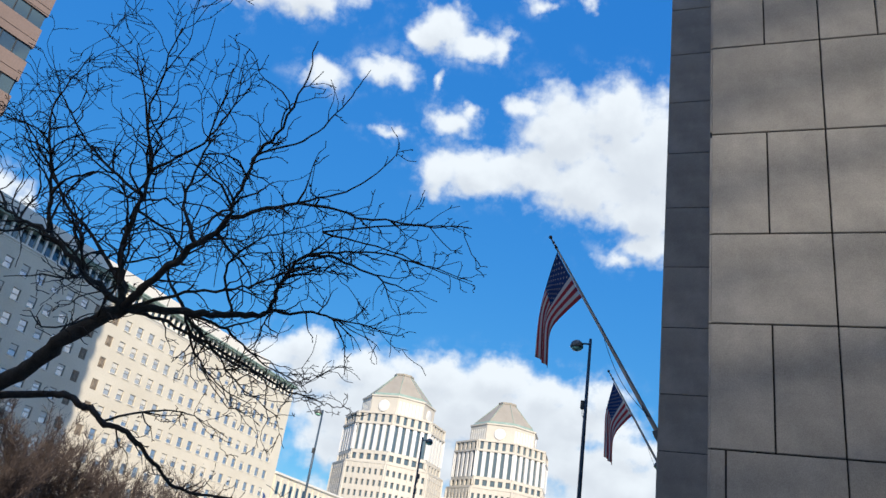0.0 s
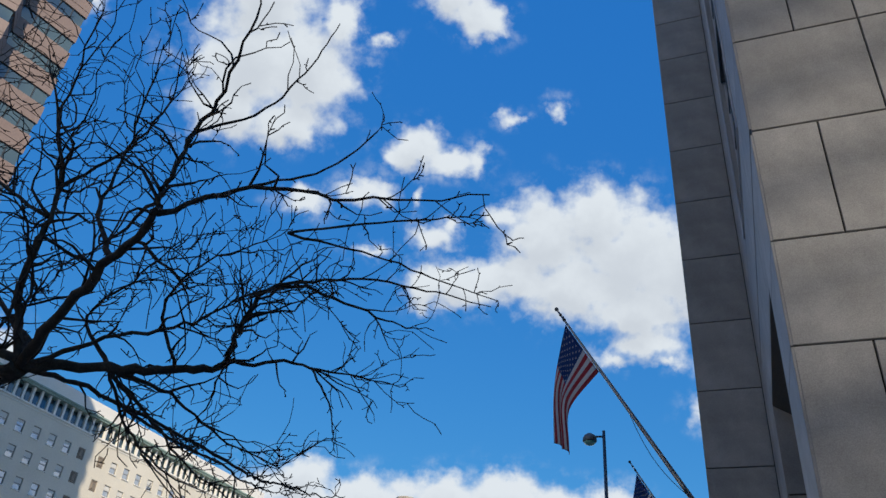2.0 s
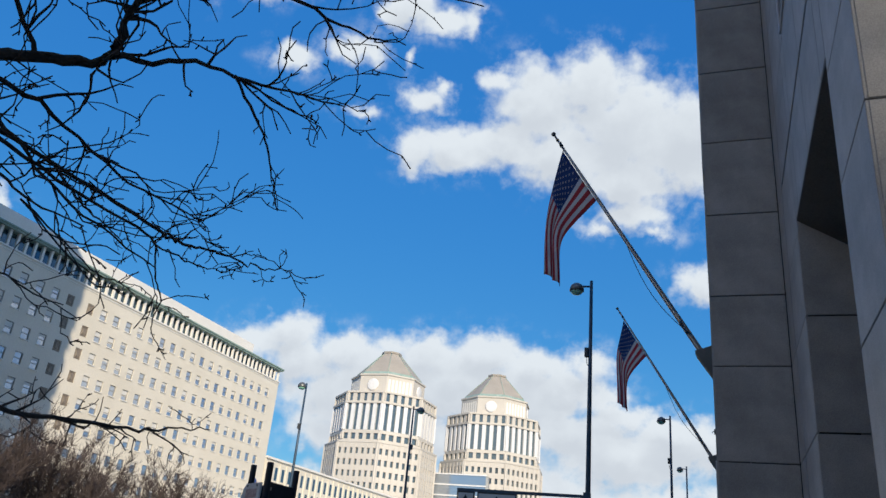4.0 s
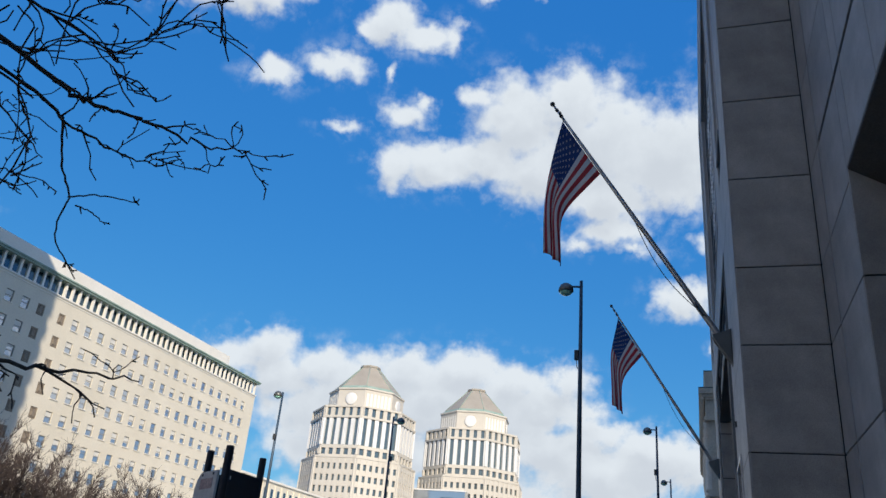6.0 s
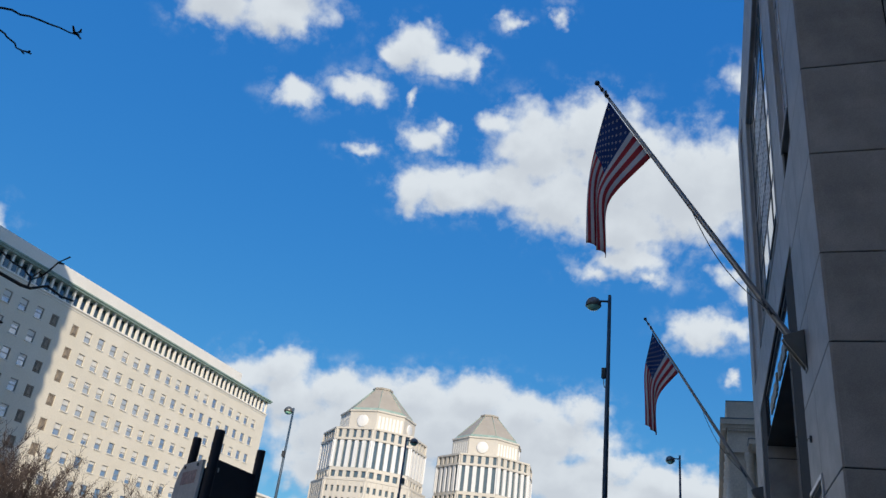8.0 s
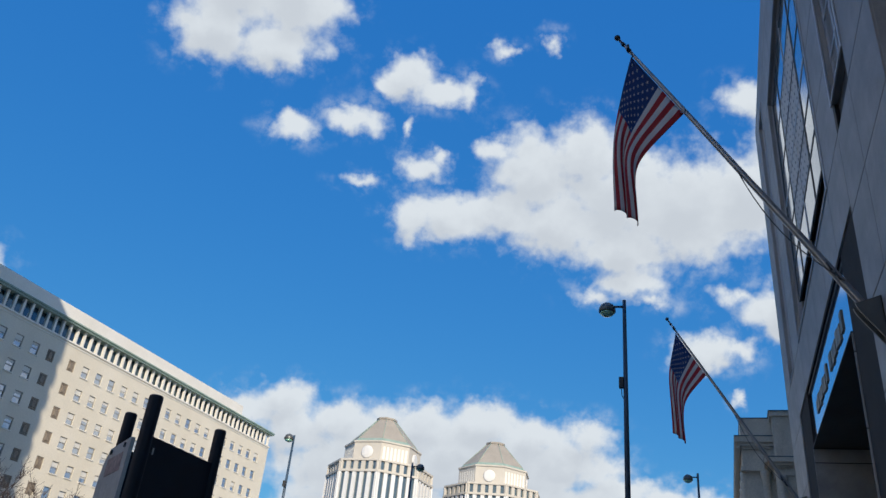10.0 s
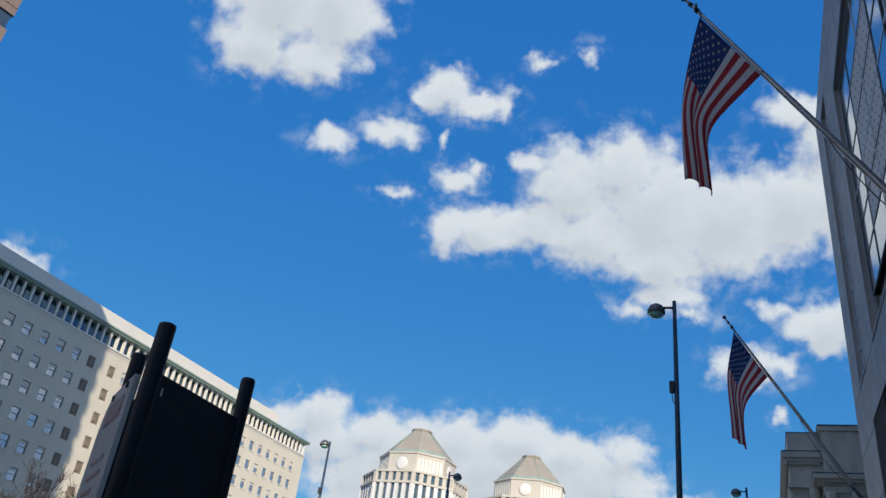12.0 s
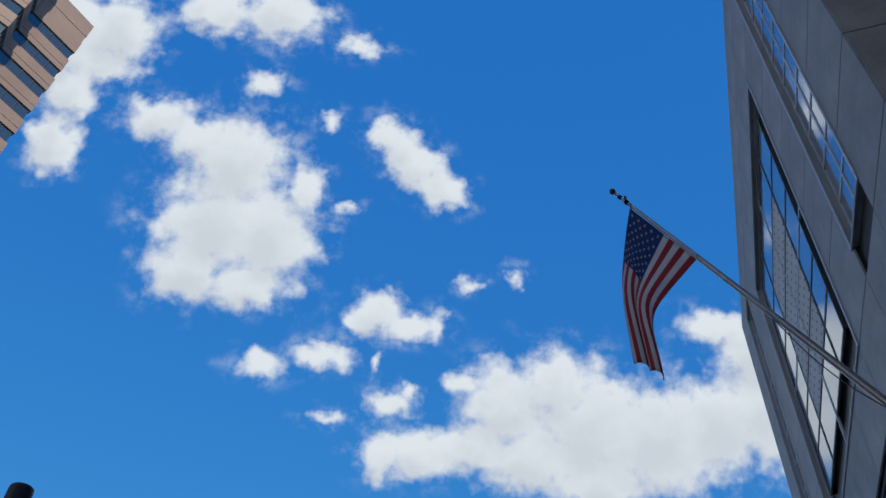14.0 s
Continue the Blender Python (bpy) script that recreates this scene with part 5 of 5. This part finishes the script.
shade.inputs["From Min"].default_value, shade.inputs["From Max"].default_value = 0.05, 0.95
nt.links.new(maths("MULTIPLY_ADD", billow, 0.9, maths("MULTIPLY_ADD", fray, 0.25, above)), shade.inputs["Value"])
tone = nt.nodes.new("ShaderNodeMix")
tone.data_type = "RGBA"
tone.inputs["A"].default_value, tone.inputs["B"].default_value = (0.69, 0.745, 0.795, 1), (0.56, 0.61, 0.67, 1)
nt.links.new(shade.outputs[0], tone.inputs["Factor"])
glow = nt.nodes.new("ShaderNodeEmission")
nt.links.new(tone.outputs["Result"], glow.inputs["Color"])
clear = nt.nodes.new("ShaderNodeBsdfTransparent")
mixed = nt.nodes.new("ShaderNodeMixShader")
haze_near = nt.nodes.new("ShaderNodeMapRange")
haze_near.interpolation_type = "SMOOTHSTEP"
haze_near.inputs["From Min"].default_value, haze_near.inputs["From Max"].default_value = -0.6, 0.2
nt.links.new(above_raw, haze_near.inputs["Value"])
torn = nt.nodes.new("ShaderNodeMapRange")
torn.interpolation_type = "SMOOTHSTEP"
torn.inputs["From Min"].default_value, torn.inputs["From Max"].default_value = 0.46, 0.76
nt.links.new(cloud_noise(shifted((7.3, 2.9, 0)), 1.9, 9.0, 0.6).outputs["Fac"], torn.inputs["Value"])
wisp = maths("MULTIPLY", maths("MULTIPLY", haze_near.outputs[0], torn.outputs[0]), 0.45)
nt.links.new(maths("MAXIMUM", cover.outputs[0], wisp), mixed.inputs[0])
nt.links.new(clear.outputs[0], mixed.inputs[1]), nt.links.new(glow.outputs[0], mixed.inputs[2])
nt.links.new(mixed.outputs[0], out.inputs["Surface"])
m_cloud.cycles.emission_sampling = "NONE"

bm = bmesh.new()
NU, NV = 40, 34
grid = []
for j in range(NV + 1):
    row = []
    for i in range(NU + 1):
        u, v = -6 + 28 * i / NU, -7 + 20.5 * j / NV
        d = Vector(((u - 7.84) / FOCAL, -(v - 4.41) / FOCAL, -1)).normalized() * 4200
        row.append(bm.verts.new(d))
    grid.append(row)
for j in range(NV):
    for i in range(NU):
        bm.faces.new((grid[j][i], grid[j + 1][i], grid[j + 1][i + 1], grid[j][i + 1])).smooth = True
sky = tagged(new("backdrop", mesh_of("backdrop", bm, m_cloud)), "white cumulus clouds in a deep blue sky", "sky", "", "structure")
sky.matrix_world = look((0, 0, 2), (-0.693, 1.527, 3.09), 3.2)

# unseen glowing clouds added over the rest of the sky as white fill, open round the sun
m_rear, nt, bsdf = shader("fill_cumulus")
nt.nodes.remove(bsdf)
tc = nt.nodes.new("ShaderNodeTexCoord")
drift = node(nt, "ShaderNodeTexNoise", Scale=0.0011, Detail=8.0, Roughness=0.5)
nt.links.new(tc.outputs["Object"], drift.inputs["Vector"])
part_cover = nt.nodes.new("ShaderNodeMapRange")
part_cover.interpolation_type = "SMOOTHSTEP"
part_cover.inputs["From Min"].default_value, part_cover.inputs["From Max"].default_value = 0.52, 0.64
nt.links.new(drift.outputs["Fac"], part_cover.inputs["Value"])
glow = nt.nodes.new("ShaderNodeEmission")
glow.inputs["Color"].default_value = (0.80, 0.81, 0.83, 1)
clear = nt.nodes.new("ShaderNodeBsdfTransparent")
mixed = nt.nodes.new("ShaderNodeMixShader")
nt.links.new(part_cover.outputs[0], mixed.inputs[0])
nt.links.new(clear.outputs[0], mixed.inputs[1]), nt.links.new(glow.outputs[0], mixed.inputs[2])
nt.links.new(mixed.outputs[0], nt.nodes["Material Output"].inputs["Surface"])
m_rear.cycles.emission_sampling = "NONE"
to_sun = Vector((math.sin(radians(SUN_AZ)) * math.cos(radians(SUN_EL)), math.cos(radians(SUN_AZ)) * math.cos(radians(SUN_EL)), math.sin(radians(SUN_EL))))
inward = sky.matrix_world.to_3x3().inverted()
bm = bmesh.new()
for e0 in range(2, 90, 4):
    for a0 in range(0, 360, 5):
        def at(a, e):
            return Vector((math.sin(radians(a)) * math.cos(radians(e)), math.cos(radians(a)) * math.cos(radians(e)), math.sin(radians(e))))
        mid = at(a0 + 2.5, e0 + 2)
        q = inward @ mid
        seen_front = q.z < -0.05 and -6 < 7.84 - FOCAL * q.x / q.z < 22 and -7 < 4.41 + FOCAL * q.y / q.z < 13.5
        if seen_front or mid.dot(to_sun) > math.cos(radians(14)):
            continue
        cs = [at(a0, e0), at(a0 + 5, e0), at(a0 + 5, min(90, e0 + 4)), at(a0, min(90, e0 + 4))]
        if e0 + 4 >= 90:
            cs = cs[:3]
        bm.faces.new([bm.verts.new(c * 4400) for c in cs])
tagged(new("backdrop_fill", mesh_of("backdrop_fill", bm, m_rear)), "unseen scattered white cumulus added over the rest of the sky as fill light", "sky", "", "structure")

# ---- granite slabs, course by course ----
bay_joints = [0, 1.72, 3.04, 4.65, 6.35, 8.10, 9.85, 11.55, 13.46, 14.78, 16.5]
clad(bay_wall, (BX, 14.0, 0), (0, 1, 0), (-1, 0, 0), lambda k: bay_joints, bay_open)
clad(wall_return, (0.5, 14.0 + PROUD, 0), (1, 0, 0), (0, -1, 0), lambda k: [0.016, 1.17], [])
inner_joints = [0, 1.35, 1.75, 3.15, 4.55, 4.95, 6.475, 6.532, 7.35]
clad(inner_wall, (1.67 + PROUD, 6.65, 0), (0, 1, 0), (-1, 0, 0), lambda k: inner_joints, inner_open + [(1.2, 5.6, 7.765, 7.835)])


def end_joints(k):
    wide = [0.016, 0.19] if k == 2 else [0.016]
    x = 1.39
    if k in (3, 5, 7, 9, 11, 13):
        wide.append(0.70)
    while x < 9.5:
        wide.append(x)
        x += 0.70 if (k in (3, 5, 7, 9, 11, 13) and x < 4) else 1.39
    return wide + [10.4]


clad(end_wall, (1.67, 6.65 + PROUD, 0), (1, 0, 0), (0, -1, 0), end_joints, [])
